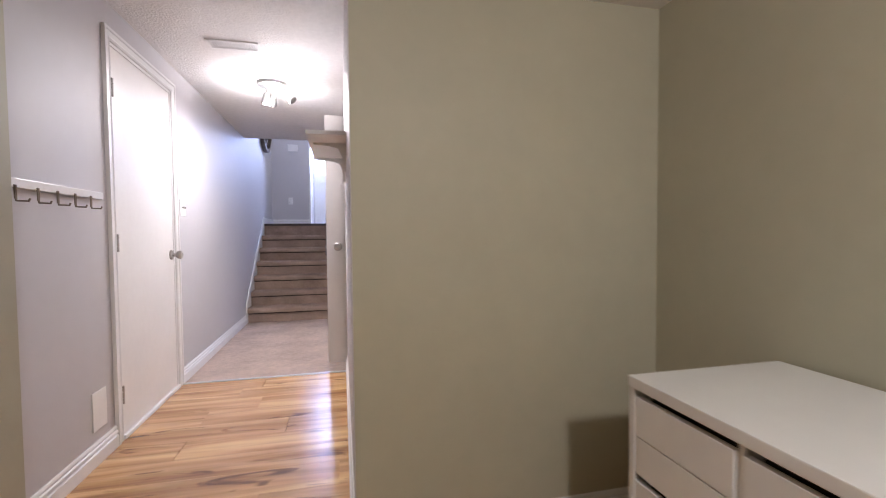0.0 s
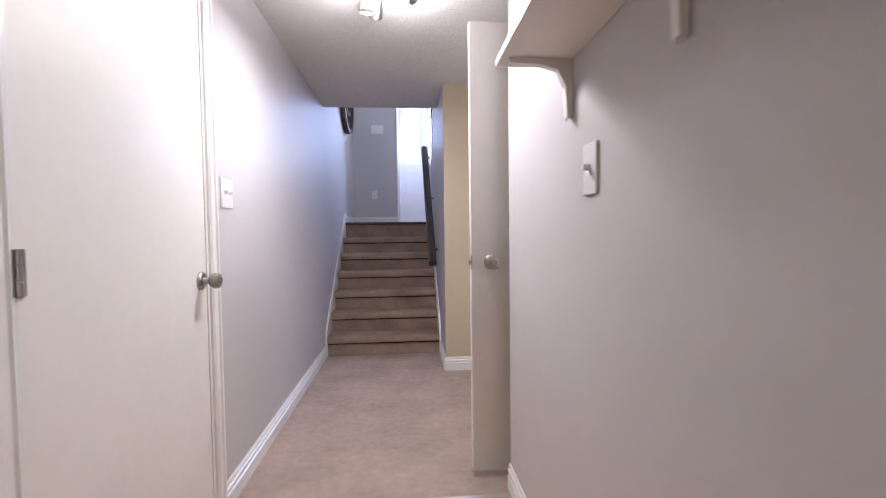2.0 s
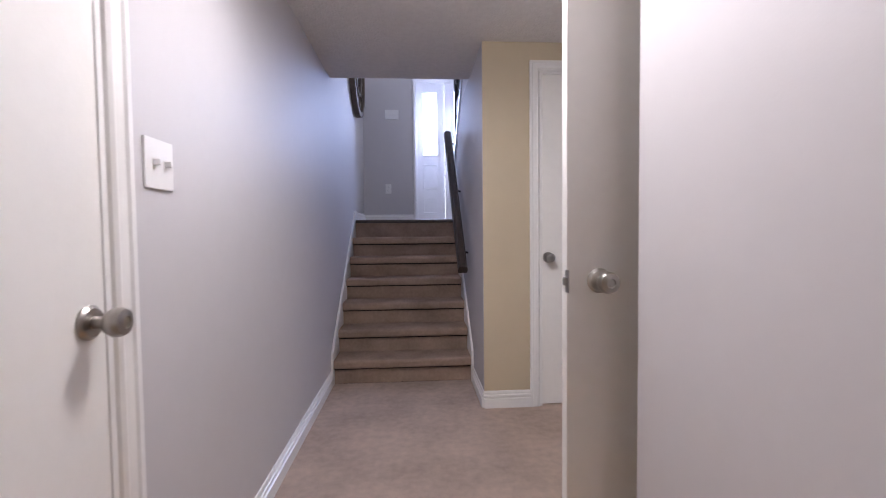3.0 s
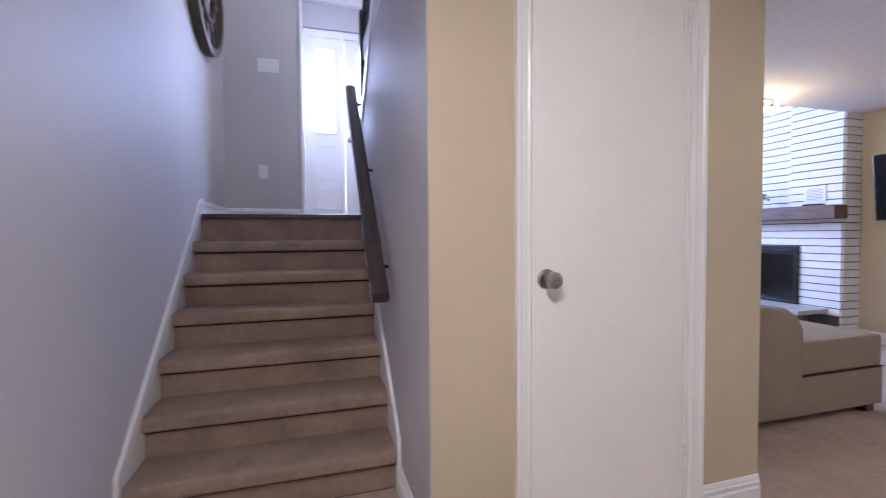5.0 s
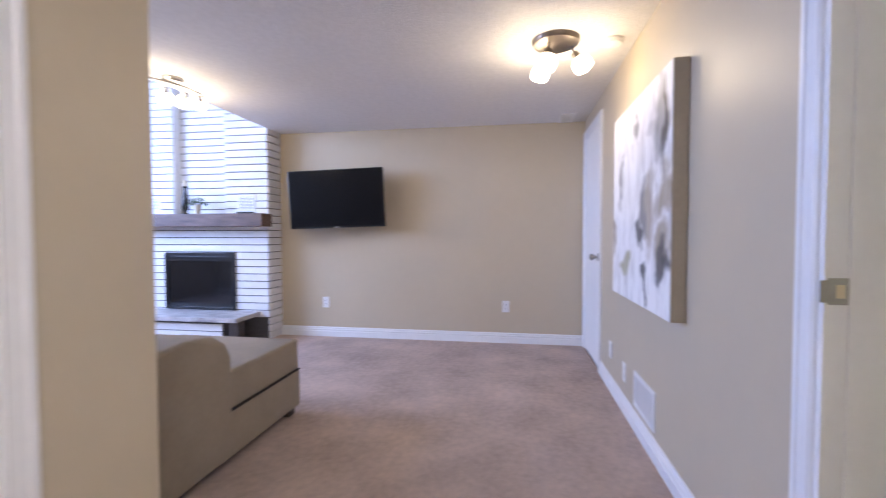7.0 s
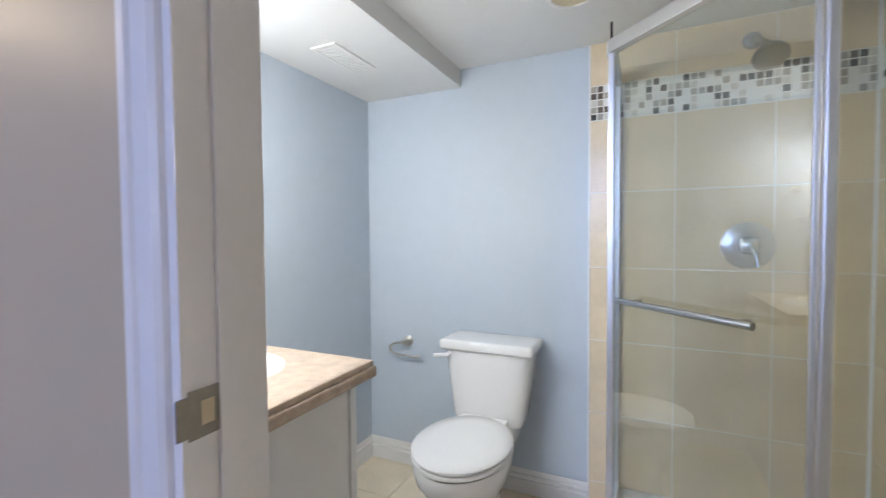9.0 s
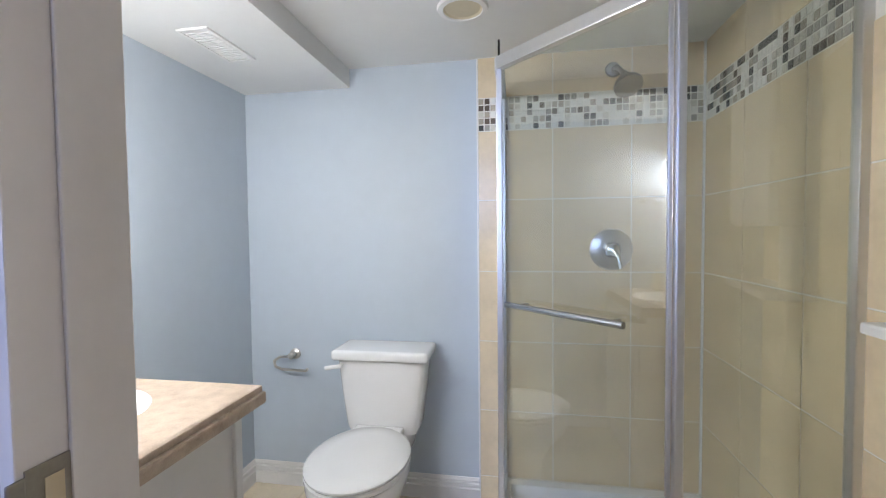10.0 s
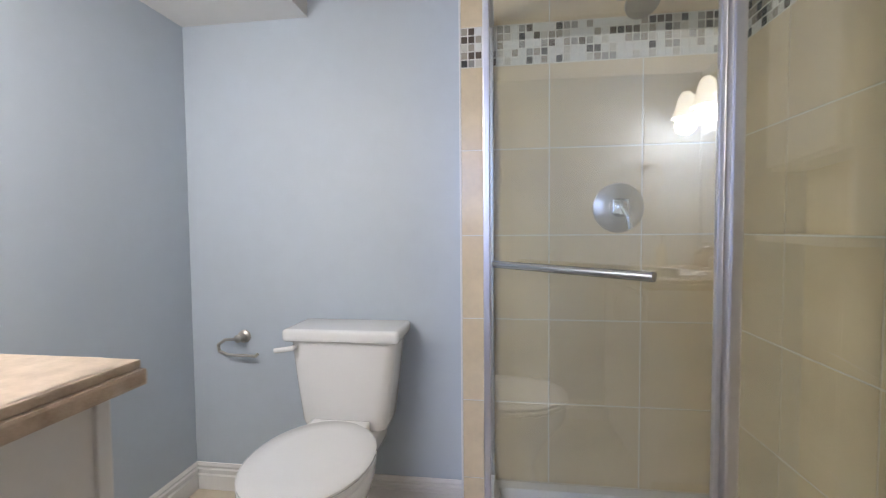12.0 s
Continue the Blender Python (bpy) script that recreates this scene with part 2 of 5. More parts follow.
def painting_material():
    """White ground brushed over with grey, tan and near-black strokes."""
    m = bpy.data.materials.new("abstract_painting")
    m.use_nodes = True
    n, l = m.node_tree.nodes, m.node_tree.links
    b = n["Principled BSDF"]
    b.inputs["Roughness"].default_value = 0.55

    def math_node(op, a, c=None, d=None):
        q = n.new("ShaderNodeMath")
        q.operation = op
        for i, v in enumerate((a, c, d)):
            if v is None:
                continue
            if isinstance(v, (int, float)):
                q.inputs[i].default_value = v
            else:
                l.new(v, q.inputs[i])
        return q.outputs[0]
    tc, warp, brush, mp, sep, wsep = (n.new("ShaderNode" + k) for k in ("TexCoord", "TexNoise", "TexNoise", "Mapping", "SeparateXYZ", "SeparateXYZ"))
    warp.inputs["Scale"].default_value, warp.inputs["Detail"].default_value = 3.6, 6
    mp.inputs["Scale"].default_value = (14.0, 1.0, 2.5)
    mp.inputs["Rotation"].default_value = (0, 0.35, 0)
    brush.inputs["Scale"].default_value, brush.inputs["Detail"].default_value, brush.inputs["Distortion"].default_value = 1.3, 5, 1.5
    l.new(tc.outputs["Object"], warp.inputs["Vector"])
    l.new(tc.outputs["Object"], mp.inputs[0])
    l.new(mp.outputs[0], brush.inputs["Vector"])
    l.new(tc.outputs["Object"], sep.inputs[0])
    l.new(warp.outputs["Color"], wsep.inputs[0])
    x = math_node("MULTIPLY_ADD", math_node("SUBTRACT", wsep.outputs[0], 0.5), 0.46, sep.outputs[0])
    z = math_node("MULTIPLY_ADD", math_node("SUBTRACT", wsep.outputs[2], 0.5), 0.55, sep.outputs[2])
    ramp = n.new("ShaderNodeValToRGB")
    e = ramp.color_ramp.elements
    e[0].position, e[0].color = 0.30, (0.50, 0.48, 0.47, 1)
    e[1].position, e[1].color = 0.52, (0.78, 0.77, 0.76, 1)
    l.new(brush.outputs["Fac"], ramp.inputs[0])
    out = ramp.outputs[0]
    grey, dark, tan, olive = (0.24, 0.23, 0.225), (0.055, 0.05, 0.05), (0.34, 0.28, 0.20), (0.36, 0.34, 0.20)
    for cx, cz, rx, rz, colour in ((3.43, 1.60, 0.15, 0.20, grey), (3.37, 1.46, 0.06, 0.12, dark), (3.36, 1.63, 0.03, 0.14, dark), (3.58, 1.24, 0.13, 0.17, tan), (3.66, 1.27, 0.05, 0.16, grey), (3.72, 1.12, 0.04, 0.09, dark),
                                   (3.36, 1.27, 0.10, 0.10, tan), (3.36, 1.07, 0.10, 0.09, tan), (3.36, 1.00, 0.07, 0.07, dark), (3.98, 0.91, 0.14, 0.06, olive), (3.62, 0.87, 0.025, 0.13, dark), (4.26, 1.12, 0.05, 0.10, tan), (4.10, 1.48, 0.04, 0.16, grey), (3.80, 1.66, 0.05, 0.10, grey)):
        ex, ez = math_node("DIVIDE", math_node("SUBTRACT", x, cx), rx), math_node("DIVIDE", math_node("SUBTRACT", z, cz), rz)
        mr, mix = n.new("ShaderNodeMapRange"), n.new("ShaderNodeMixRGB")
        l.new(math_node("ADD", math_node("MULTIPLY", ex, ex), math_node("MULTIPLY", ez, ez)), mr.inputs[0])
        mr.inputs[1].default_value, mr.inputs[2].default_value, mr.inputs[3].default_value, mr.inputs[4].default_value = 0.35, 1.25, 0.92, 0.0
        l.new(math_node("MULTIPLY", mr.outputs[0], math_node("MULTIPLY_ADD", brush.outputs["Fac"], 0.9, 0.5)), mix.inputs[0])
        l.new(out, mix.inputs[1])
        mix.inputs[2].default_value = (*colour, 1)
        out = mix.outputs[0]
    l.new(out, b.inputs["Base Color"])
    bp = n.new("ShaderNodeBump")
    bp.inputs["Strength"].default_value, bp.inputs["Distance"].default_value = 0.4, 0.006
    l.new(brush.outputs["Fac"], bp.inputs["Height"])
    l.new(bp.outputs[0], b.inputs["Normal"])
    return m


M_PAINTING = painting_material()


# ---- mesh helpers ----
def box(bm, x0, x1, y0, y1, z0, z1, bevel=0.0, seg=2):
    vs = bmesh.ops.create_cube(bm, size=1.0, matrix=Matrix.Translation(((x0 + x1) / 2, (y0 + y1) / 2, (z0 + z1) / 2)) @ Matrix.Diagonal((x1 - x0, y1 - y0, z1 - z0, 1)))["verts"]
    if bevel:
        es = list({e for v in vs for e in v.link_edges})
        bmesh.ops.bevel(bm, geom=es, offset=bevel, segments=seg, affect="EDGES", profile=0.6)
    return bm


def boxes(*rows, bevel=0.0):
    bm = bmesh.new()
    for r in rows:
        box(bm, *r, bevel=bevel)
    return bm


def tube(bm, a, b, r0, r1=None, seg=16):
    a, b = Vector(a), Vector(b)
    d = b - a
    m = Matrix.Translation((a + b) / 2) @ d.to_track_quat("Z", "Y").to_matrix().to_4x4()
    bmesh.ops.create_cone(bm, cap_ends=True, segments=seg, radius1=r0, radius2=r0 if r1 is None else r1, depth=d.length, matrix=m)
    return bm


def pipe(bm, pts, r, seg=10):
    for a, b in zip(pts[:-1], pts[1:]):
        tube(bm, a, b, r, seg=seg)
    for p in pts[1:-1]:
        bmesh.ops.create_uvsphere(bm, u_segments=seg, v_segments=6, radius=r, matrix=Matrix.Translation(p))
    return bm


def lathe(bm, profile, m=Matrix.Identity(4), seg=24, sx=1.0, sy=1.0):
    """Turn (radius, height) pairs about z."""
    rings = []
    for r, z in profile:
        rings.append([bm.verts.new(m @ Vector((sx * r * math.cos(2 * math.pi * k / seg), sy * r * math.sin(2 * math.pi * k / seg), z))) for k in range(seg)])
    for p, q in zip(rings[:-1], rings[1:]):
        for k in range(seg):
            bm.faces.new((p[k], p[(k + 1) % seg], q[(k + 1) % seg], q[k]))
    bm.faces.new(rings[0][::-1])
    bm.faces.new(rings[-1])
    return bm


def extrude_profile(bm, pts, m, length):
    """A closed outline (u, v), swept along local x by length, at the pose m."""
    a = [bm.verts.new(m @ Vector((0, u, v))) for u, v in pts]
    b = [bm.verts.new(m @ Vector((length, u, v))) for u, v in pts]
    k = len(pts)
    for i in range(k):
        bm.faces.new((a[i], a[(i + 1) % k], b[(i + 1) % k], b[i]))
    bm.faces.new(a[::-1])
    bm.faces.new(b)
    return bm


def mesh_of(name, bm, mat, smooth=False):
    bmesh.ops.recalc_face_normals(bm, faces=bm.faces)
    me = bpy.data.meshes.new(name)
    bm.to_mesh(me)
    bm.free()
    me.materials.append(mat)
    if smooth:
        for p in me.polygons:
            p.use_smooth = True
        me.set_sharp_from_angle(angle=radians(38))
    return me


def part(name, bm, mat, parent=None, label="", smooth=False):
    ob = new(name, mesh_of(name, bm, mat, smooth))
    if parent:
        ob.parent = parent
        ob.matrix_parent_inverse = parent.matrix_world.inverted()
    if label:
        tagged(ob, label)
    return ob


def piece(name, me, at, parent, rz=0.0):
    ob = new(name, me)
    ob.parent = parent
    ob.location = at
    ob.rotation_euler = (0, 0, rz)
    return ob


def thing(name, label, category, group="", kind=""):
    ob = new(name)
    return tagged(ob, label, category, group, kind)


def structure(name, bm, mat, label, category="wall", smooth=False):
    return tagged(part(name, bm, mat, smooth=smooth), label, category, kind="structure")


# ---- measures ----
H = 2.225          # hall and living ceiling
HB = 1.99          # bathroom ceiling
HO = 1.90          # office ceiling
XR = 1.155          # hall's east wall face
YG = 1.205          # office's north wall face
YS = 3.205         # living room's south wall face
YC = 4.80          # closet front
XC0, XC1 = 1.022, 2.38
XE = 5.88          # living room's east wall face
Z1 = 1.214         # upper landing
HU = 3.63          # upper ceiling
YT = 6.585          # top riser
YF = 6.44          # edge of the living ceiling
YA = 3.14           # laminate meets carpet
YSTEP = 5.315       # lowest riser
YO = 5.45           # edge of the hall ceiling over the stairs
YL = 7.49           # landing wall face
YD = 8.45           # front door wall face
XOE = 2.315         # office's east wall face
BY0, BY1, BX0, BX1 = 1.58, 3.09, 1.29, 3.35   # bathroom
T = 0.11

# ---- floors ----
structure("floor_laminate_base", boxes((-1.6, 2.6, -2.6, YA - 0.003, -0.12, -0.012)), M_JOINT_SHADE, "dark underlay beneath honey laminate planks", "floor")
structure("floor_carpet", boxes((0.0, XR + 0.05, YA + 0.004, YS, -0.12, 0.0), (0.0, 6.0, YS, YSTEP, -0.12, 0.0), (1.03, 6.0, YSTEP, 9.6, -0.12, 0.0)), M_CARPET, "worn taupe cut-pile carpet floor", "floor")
structure("threshold_strip", boxes((0.0, XR, YA - 0.013, YA + 0.014, -0.004, 0.006), bevel=0.002), M_ALU, "thin metal strip between laminate and carpet", "trim")
structure("floor_landing", boxes((-0.1, XC1 - 0.1, YT + 0.03, 8.6, Z1 - 0.15, Z1)), M_DARKWOOD, "dark wooden floor of the upper landing", "floor")

# ---- hall walls ----
structure("wall_west", boxes((-0.12, 0.0, YG, 2.285, 0, H), (-0.12, 0.0, 2.285, 3.085, 2.035, H), (-0.12, 0.0, 3.085, 5.4, 0, H), (-0.12, 0.0, 5.4, 8.6, 0, HU + 0.1), (-0.30, -0.26, 2.2, 3.2, 0, H)), M_HALL, "pinkish greige painted hall wall")
structure("wall_hall_east", boxes((XR, BX0 - 0.012, YG + 0.003, YS, 0, H)), M_HALL, "pinkish greige painted hall wall")
structure("ceiling_hall", boxes((-0.12, XR + 0.1, YG - 0.1, YS, H, H + 0.12), (-0.12, 6.0, YS, YO, H, H + 0.12), (XC0, 6.0, YO, YF, H, H + 0.12)), M_CEIL, "white stippled ceiling", "ceiling")
structure("stairwell_fascia", boxes((0.0, XC0, YO - 0.07, YO - 0.002, H + 0.12, HU)), M_HALL, "painted fascia above the stair opening")
structure("wall_stair_east", extrude_profile(bmesh.new(), [(YC + 0.004, 0), (6.72, 0), (6.72, 1.74), (5.60, 2.62), (5.60, HU), (YO - 0.002, HU), (YO - 0.002, H), (YC + 0.004, H)], Matrix.Translation((XC0, 0, 0)), 0.10), M_HALL, "greige stair wall with sloping top edge")
structure("wall_closet_front", boxes((XC0 + 0.002, 1.372, YC, YC + 0.10, 0, H), (1.372, 2.022, YC, YC + 0.10, 2.05, H), (2.022, XC1, YC, YC + 0.10, 0, H)), M_BEIGE, "warm beige painted wall round the closet door")
# the gap at y 5.50 to 6.80 is made up, to seat the landing's fill lamp
structure("wall_closet_side", boxes((XC1 - 0.10, XC1 - 0.002, YC + 0.10, 5.50, 0, HU), (XC1 - 0.10, XC1 - 0.002, 6.80, 9.5, 0, HU), (XC1 - 0.10, XC1 - 0.002, 5.50, 6.80, 0, 2.48), (XC1 - 0.10, XC1 - 0.002, 5.50, 6.80, 3.42, HU)), M_BEIGE, "warm beige painted wall")
structure("closet_back", boxes((XC0 + 0.1, XC1 - 0.1, 5.5, 5.56, 0, H)), M_BEIGE, "plain closet back wall")

# ---- upper landing ----
structure("wall_landing", boxes((0.0, 0.61, YL, YL + 0.10, Z1, HU)), M_HALL, "greige painted landing wall")
structure("wall_landing_side", boxes((0.51, 0.608, YL + 0.10, YD, Z1, HU)), M_HALL, "greige painted landing wall")
structure("corner_trim", boxes((0.595, 0.622, YL - 0.012, YL + 0.11, Z1, HU - 0.02), bevel=0.004), M_WHITE, "white corner trim of the landing", "trim")
structure("wall_foyer", boxes((0.51, XC1 - 0.1, YD, YD + 0.11, 3.305, HU), (0.51, 0.622, YD, YD + 0.11, Z1, 3.305), (1.99, XC1 - 0.1, YD, YD + 0.11, Z1, 3.305)), M_HALL, "greige painted wall above the front door")
structure("wall_foyer_south", boxes((XC0 + 0.1, XC1 - 0.1, 5.3, 5.4, H + 0.12, HU)), M_HALL, "greige painted upper wall")
structure("ceiling_upper", boxes((-0.12, XC1 - 0.1, 5.25, 8.6, HU, HU + 0.1)), M_BCEIL, "smooth white upper ceiling", "ceiling")
structure("upper_crown_trim", boxes((0.61, XC1 - 0.1, YD - 0.06, YD - 0.002, HU - 0.07, HU)), M_WHITE, "white crown trim above the front door", "trim")

# ---- living room walls ----
DX0, DX1, DH = 1.63, 2.512, 2.035     # bathroom doorway
structure("wall_living_south", boxes((BX0 - 0.008, DX0, BY1 + 0.004, YS - 0.001, 0, H), (DX0, DX1, BY1 + 0.004, YS, DH, H), (DX1, 5.06, BY1 + 0.004, YS, 0, H), (5.06, 5.80, BY1 + 0.004, YS, 2.035, H), (5.80, XE + 0.1, BY1 + 0.004, YS, 0, H), (4.9, 5.9, 3.0, 3.04, 0, H)), M_BEIGE, "warm beige painted living room wall")
structure("wall_living_east", boxes((XE, XE + 0.12, YS, 9.6, 0, HU)), M_BEIGE, "warm beige painted living room wall")
structure("wall_living_north", boxes((XC1, 2.55, 9.5, 9.6, 0, HU), (4.65, XE, 9.5, 9.6, 0, HU), (2.55, 4.65, 9.5, 9.6, 0, 1.5), (2.55, 4.65, 9.5, 9.6, 2.9, HU)), M_BEIGE, "warm beige painted wall with a wide window")
structure("living_fascia", boxes((XC1, XE, YF - 0.08, YF - 0.002, H + 0.12, HU)), M_BEIGE, "painted fascia where the ceiling steps up")
structure("ceiling_living_high", boxes((XC1, XE + 0.1, YF - 0.08, 9.6, HU, HU + 0.1)), M_CEIL, "white stippled upper ceiling", "ceiling")

# ---- office walls ----
structure("wall_office_north", boxes((XR + 0.003, 2.52, YG, YG + 0.10, 0, H), (-1.5, 0.235, YG - 0.10, YG, 0, H), (0.235, XR, YG - 0.02, YG, 2.12, H)), M_GREEN, "muted sage green painted wall")
structure("wall_office_east", boxes((XOE, XOE + 0.1, -2.5, YG, 0, H)), M_GREEN, "muted sage green painted wall")
structure("wall_office_west", boxes((-1.5, -1.4, -2.5, YG - 0.1, 0, H)), M_GREEN, "muted sage green painted wall")
structure("wall_office_south", boxes((-1.5, 2.52, -2.6, -2.5, 0, H)), M_GREEN, "muted sage green painted wall")
structure("ceiling_office", boxes((-1.5, XOE, -2.5, YG - 0.30, HO, HO + 0.1), (XR, XOE, YG - 0.30, YG, HO, HO + 0.1), (-1.5, 0.235, YG - 0.30, YG - 0.10, HO, HO + 0.1), (0.235, XR, YG - 0.30, YG - 0.02, HO + 0.2, HO + 0.3)), M_BCEIL, "low white office ceiling", "ceiling")

# ---- bathroom shell ----
structure("wall_bath_south", boxes((BX0 - 0.1, BX1 + 0.1, BY0 - 0.1, BY0, 0, H)), M_BLUE, "pale blue painted bathroom wall")
structure("wall_bath_east", boxes((BX1, BX1 + 0.1, BY0, BY1, 0, H)), M_BLUE, "pale blue painted bathroom wall")
structure("wall_bath_west", boxes((BX0 - 0.01, BX0, BY0, BY1, 0, H)), M_BLUE, "pale blue painted bathroom wall")
structure("wall_bath_north", boxes((BX0, DX0, BY1 - 0.012, BY1, 0, H), (DX1, BX1, BY1 - 0.012, BY1, 0, H), (DX0, DX1, BY1 - 0.012, BY1, DH, H)), M_BLUE, "pale blue painted bathroom wall")
structure("ceiling_bath", boxes((BX0, 2.815, BY0, BY1, HB, HB + 0.1)), M_BCEIL, "smooth white bathroom ceiling", "ceiling")
structure("ceiling_bath_soffit", boxes((2.815, BX1, BY0, BY1, 1.905, HB + 0.1)), M_BCEIL, "white boxed-in soffit over the vanity", "ceiling")
structure("floor_bath", boxes((BX0, BX1, BY0, BY1, -0.1, -0.012), (DX0, DX1, BY1 - 0.02, YS, -0.1, -0.004)), M_GROUT, "pale grout bed of the bathroom floor", "floor")


# ---- trim ----
def base_profile(h=0.105, t=0.015):
    return [(0, 0), (t, 0), (t, h * 0.54), (t * 0.5, h * 0.58), (t * 0.5, h * 0.62), (t * 0.85, h * 0.66), (t * 0.85, h * 0.76), (t * 0.4, h * 0.80), (t * 0.4, h * 0.84), (t * 0.6, h * 0.88), (t * 0.3, h), (0, h)]


def baseboard(x0, y0, x1, y1, z=0.0, h=0.105, t=0.015):
    """A moulded skirting from one point to the other; the room lies to the left of that way."""
    a, b = Vector((x0, y0, z)), Vector((x1, y1, z))
    m = Matrix.Translation(a) @ Matrix.Rotation(math.atan2(y1 - y0, x1 - x0), 4, "Z")
    return structure("baseboard", extrude_profile(bmesh.new(), base_profile(h, t), m, (b - a).length), M_WHITE, "white moulded baseboard along the wall", "baseboard")


def casing(x0, x1, h, m, w=0.062, t=0.018, name="door_casing"):
    """Moulded frame round an opening: local x along the wall, local y out of it."""
    ob = thing(name, "white moulded casing round the doorway", "trim", kind="structure")
    prof = [(0, 0), (w, 0), (w, t), (w * 0.78, t), (w * 0.70, t * 0.72), (w * 0.32, t * 0.60), (w * 0.2, t * 0.8), (0.004, t * 0.5)]
    for side in (0, 1):
        bm = bmesh.new()
        ring = []
        for zz, mit in ((0.0, 0), (h, 1)):
            ring.append([bm.verts.new(m @ Vector(((x0 - u) if side == 0 else (x1 + u), v, zz + (u if mit else 0)))) for u, v in prof])
        k = len(prof)
        for i in range(k):
            bm.faces.new((ring[0][i], ring[0][(i + 1) % k], ring[1][(i + 1) % k], ring[1][i]))
        bm.faces.new(ring[0])
        bm.faces.new(ring[1])
        part("side_trim", bm, M_WHITE, ob)
    bm = bmesh.new()
    ring = []
    for xx, sg in ((x0, -1), (x1, 1)):
        ring.append([bm.verts.new(m @ Vector((xx + sg * u, v, h + u))) for u, v in prof])
    k = len(prof)
    for i in range(k):
        bm.faces.new((ring[0][i], ring[0][(i + 1) % k], ring[1][(i + 1) % k], ring[1][i]))
    bm.faces.new(ring[0])
    bm.faces.new(ring[1])
    part("head_trim", bm, M_WHITE, ob)
    return ob


def frame_pose(x, y, deg):
    """Local x runs along the wall, local y points into the room."""
    return Matrix.Translation((x, y, 0)) @ Matrix.Rotation(radians(deg), 4, "Z")


def jamb(x0, x1, h, depth, m, t=0.016):
    ob = thing("door_jamb", "white painted door jamb lining the opening", "trim", kind="structure")
    for n, r in (("side_jamb", (x0, x0 + t, -depth, 0.003, 0, h)), ("side_jamb", (x1 - t, x1, -depth, 0.003, 0, h)), ("head_jamb", (x0 + t, x1 - t, -depth, 0.003, h - t, h)),
                 ("door_stop", (x0 + t, x0 + t + 0.010, -depth + 0.003, -0.045, 0, h - t)), ("door_stop", (x1 - t - 0.005, x1 - t, -depth + 0.003, -0.045, 0, h - t))):
        bm = boxes(r, bevel=0.002)
        bm.transform(m)
        part(n, bm, M_WHITE, ob)
    return ob


def knob(parent, m, mat=M_KNOB, r=0.028):
    """A round knob on its rose; local z points away from the door."""
    k = part("knob", lathe(bmesh.new(), [(0.012, 0.0), (0.012, 0.030), (r * 0.75, 0.036), (r, 0.048), (r, 0.058), (r * 0.86, 0.066), (r * 0.42, 0.070), (r * 0.38, 0.067)], m, 28), mat, parent, "brushed nickel knob", True)
    part("rose", lathe(bmesh.new(), [(0.033, 0.0), (0.033, 0.004), (0.027, 0.010), (0.013, 0.011)], m, 28), mat, k, smooth=True)
    return k


def hinge(parent, m, mat=M_KNOB, label="brushed nickel butt hinge"):
    h = part("hinge", boxes((-0.018, 0.018, -0.001, 0.004, -0.045, 0.045)), mat, None, label)
    bm = bmesh.new()
    for i in range(3):
        tube(bm, (0, 0.006, -0.045 + i * 0.031), (0, 0.006, -0.017 + i * 0.031), 0.0065, seg=12)
    part("knuckle", bm, mat, h, smooth=True)
    h.parent = parent
    h.matrix_basis = m
    return h


def slab_door(name, x0, x1, h, m, label, knob_x, knob_back=False, hinges=(), thick=0.035, z0=0.012, kz=0.925, hinge_paint=False):
    ob = thing(name, label, "door")
    bm = boxes((x0, x1, -thick, 0, z0, h), bevel=0.002)
    bm.transform(m)
    part("leaf", bm, M_DOOR, ob)
    if knob_x is not None:
        knob(ob, m @ Matrix.Translation((knob_x, 0.0, kz)) @ Matrix.Rotation(radians(-90), 4, "X"))
        if knob_back:
            knob(ob, m @ Matrix.Translation((knob_x, -thick, kz)) @ Matrix.Rotation(radians(90), 4, "X"))
    for hx, hz in hinges:
        hinge(ob, m @ Matrix.Translation((hx, 0.0, hz)), *((M_WHITE, "white painted butt hinge") if hinge_paint else ()))
    return ob


# west hall door
mW = frame_pose(0.0, 0.0, -90)       # local x = -y, local y = +x
casing(-3.085, -2.285, 2.035, mW)
jamb(-3.085, -2.285, 2.035, 0.12, mW)
slab_door("door_1", -3.068, -2.302, 2.018, mW, "plain cream flush door, closed, with nickel knob", -3.025, hinges=((-2.300, 1.81), (-2.300, 1.02), (-2.300, 0.23)))
structure("door_sill_strip", boxes((0.0, 0.018, 2.29, 3.08, 0, 0.022), bevel=0.005), M_WHITE, "white shoe strip under the door", "trim")
# closet door
mC = frame_pose(0.0, YC, 180)        # local x = -x, local y = -y
casing(-2.022, -1.372, 2.05, mC)
jamb(-2.022, -1.372, 2.05, 0.10, mC)
slab_door("door_2", -2.005, -1.389, 2.033, mC, "plain white closet door, closed, with nickel knob", -1.424, hinges=((-2.006, 1.84), (-2.006, 0.23)), hinge_paint=True)
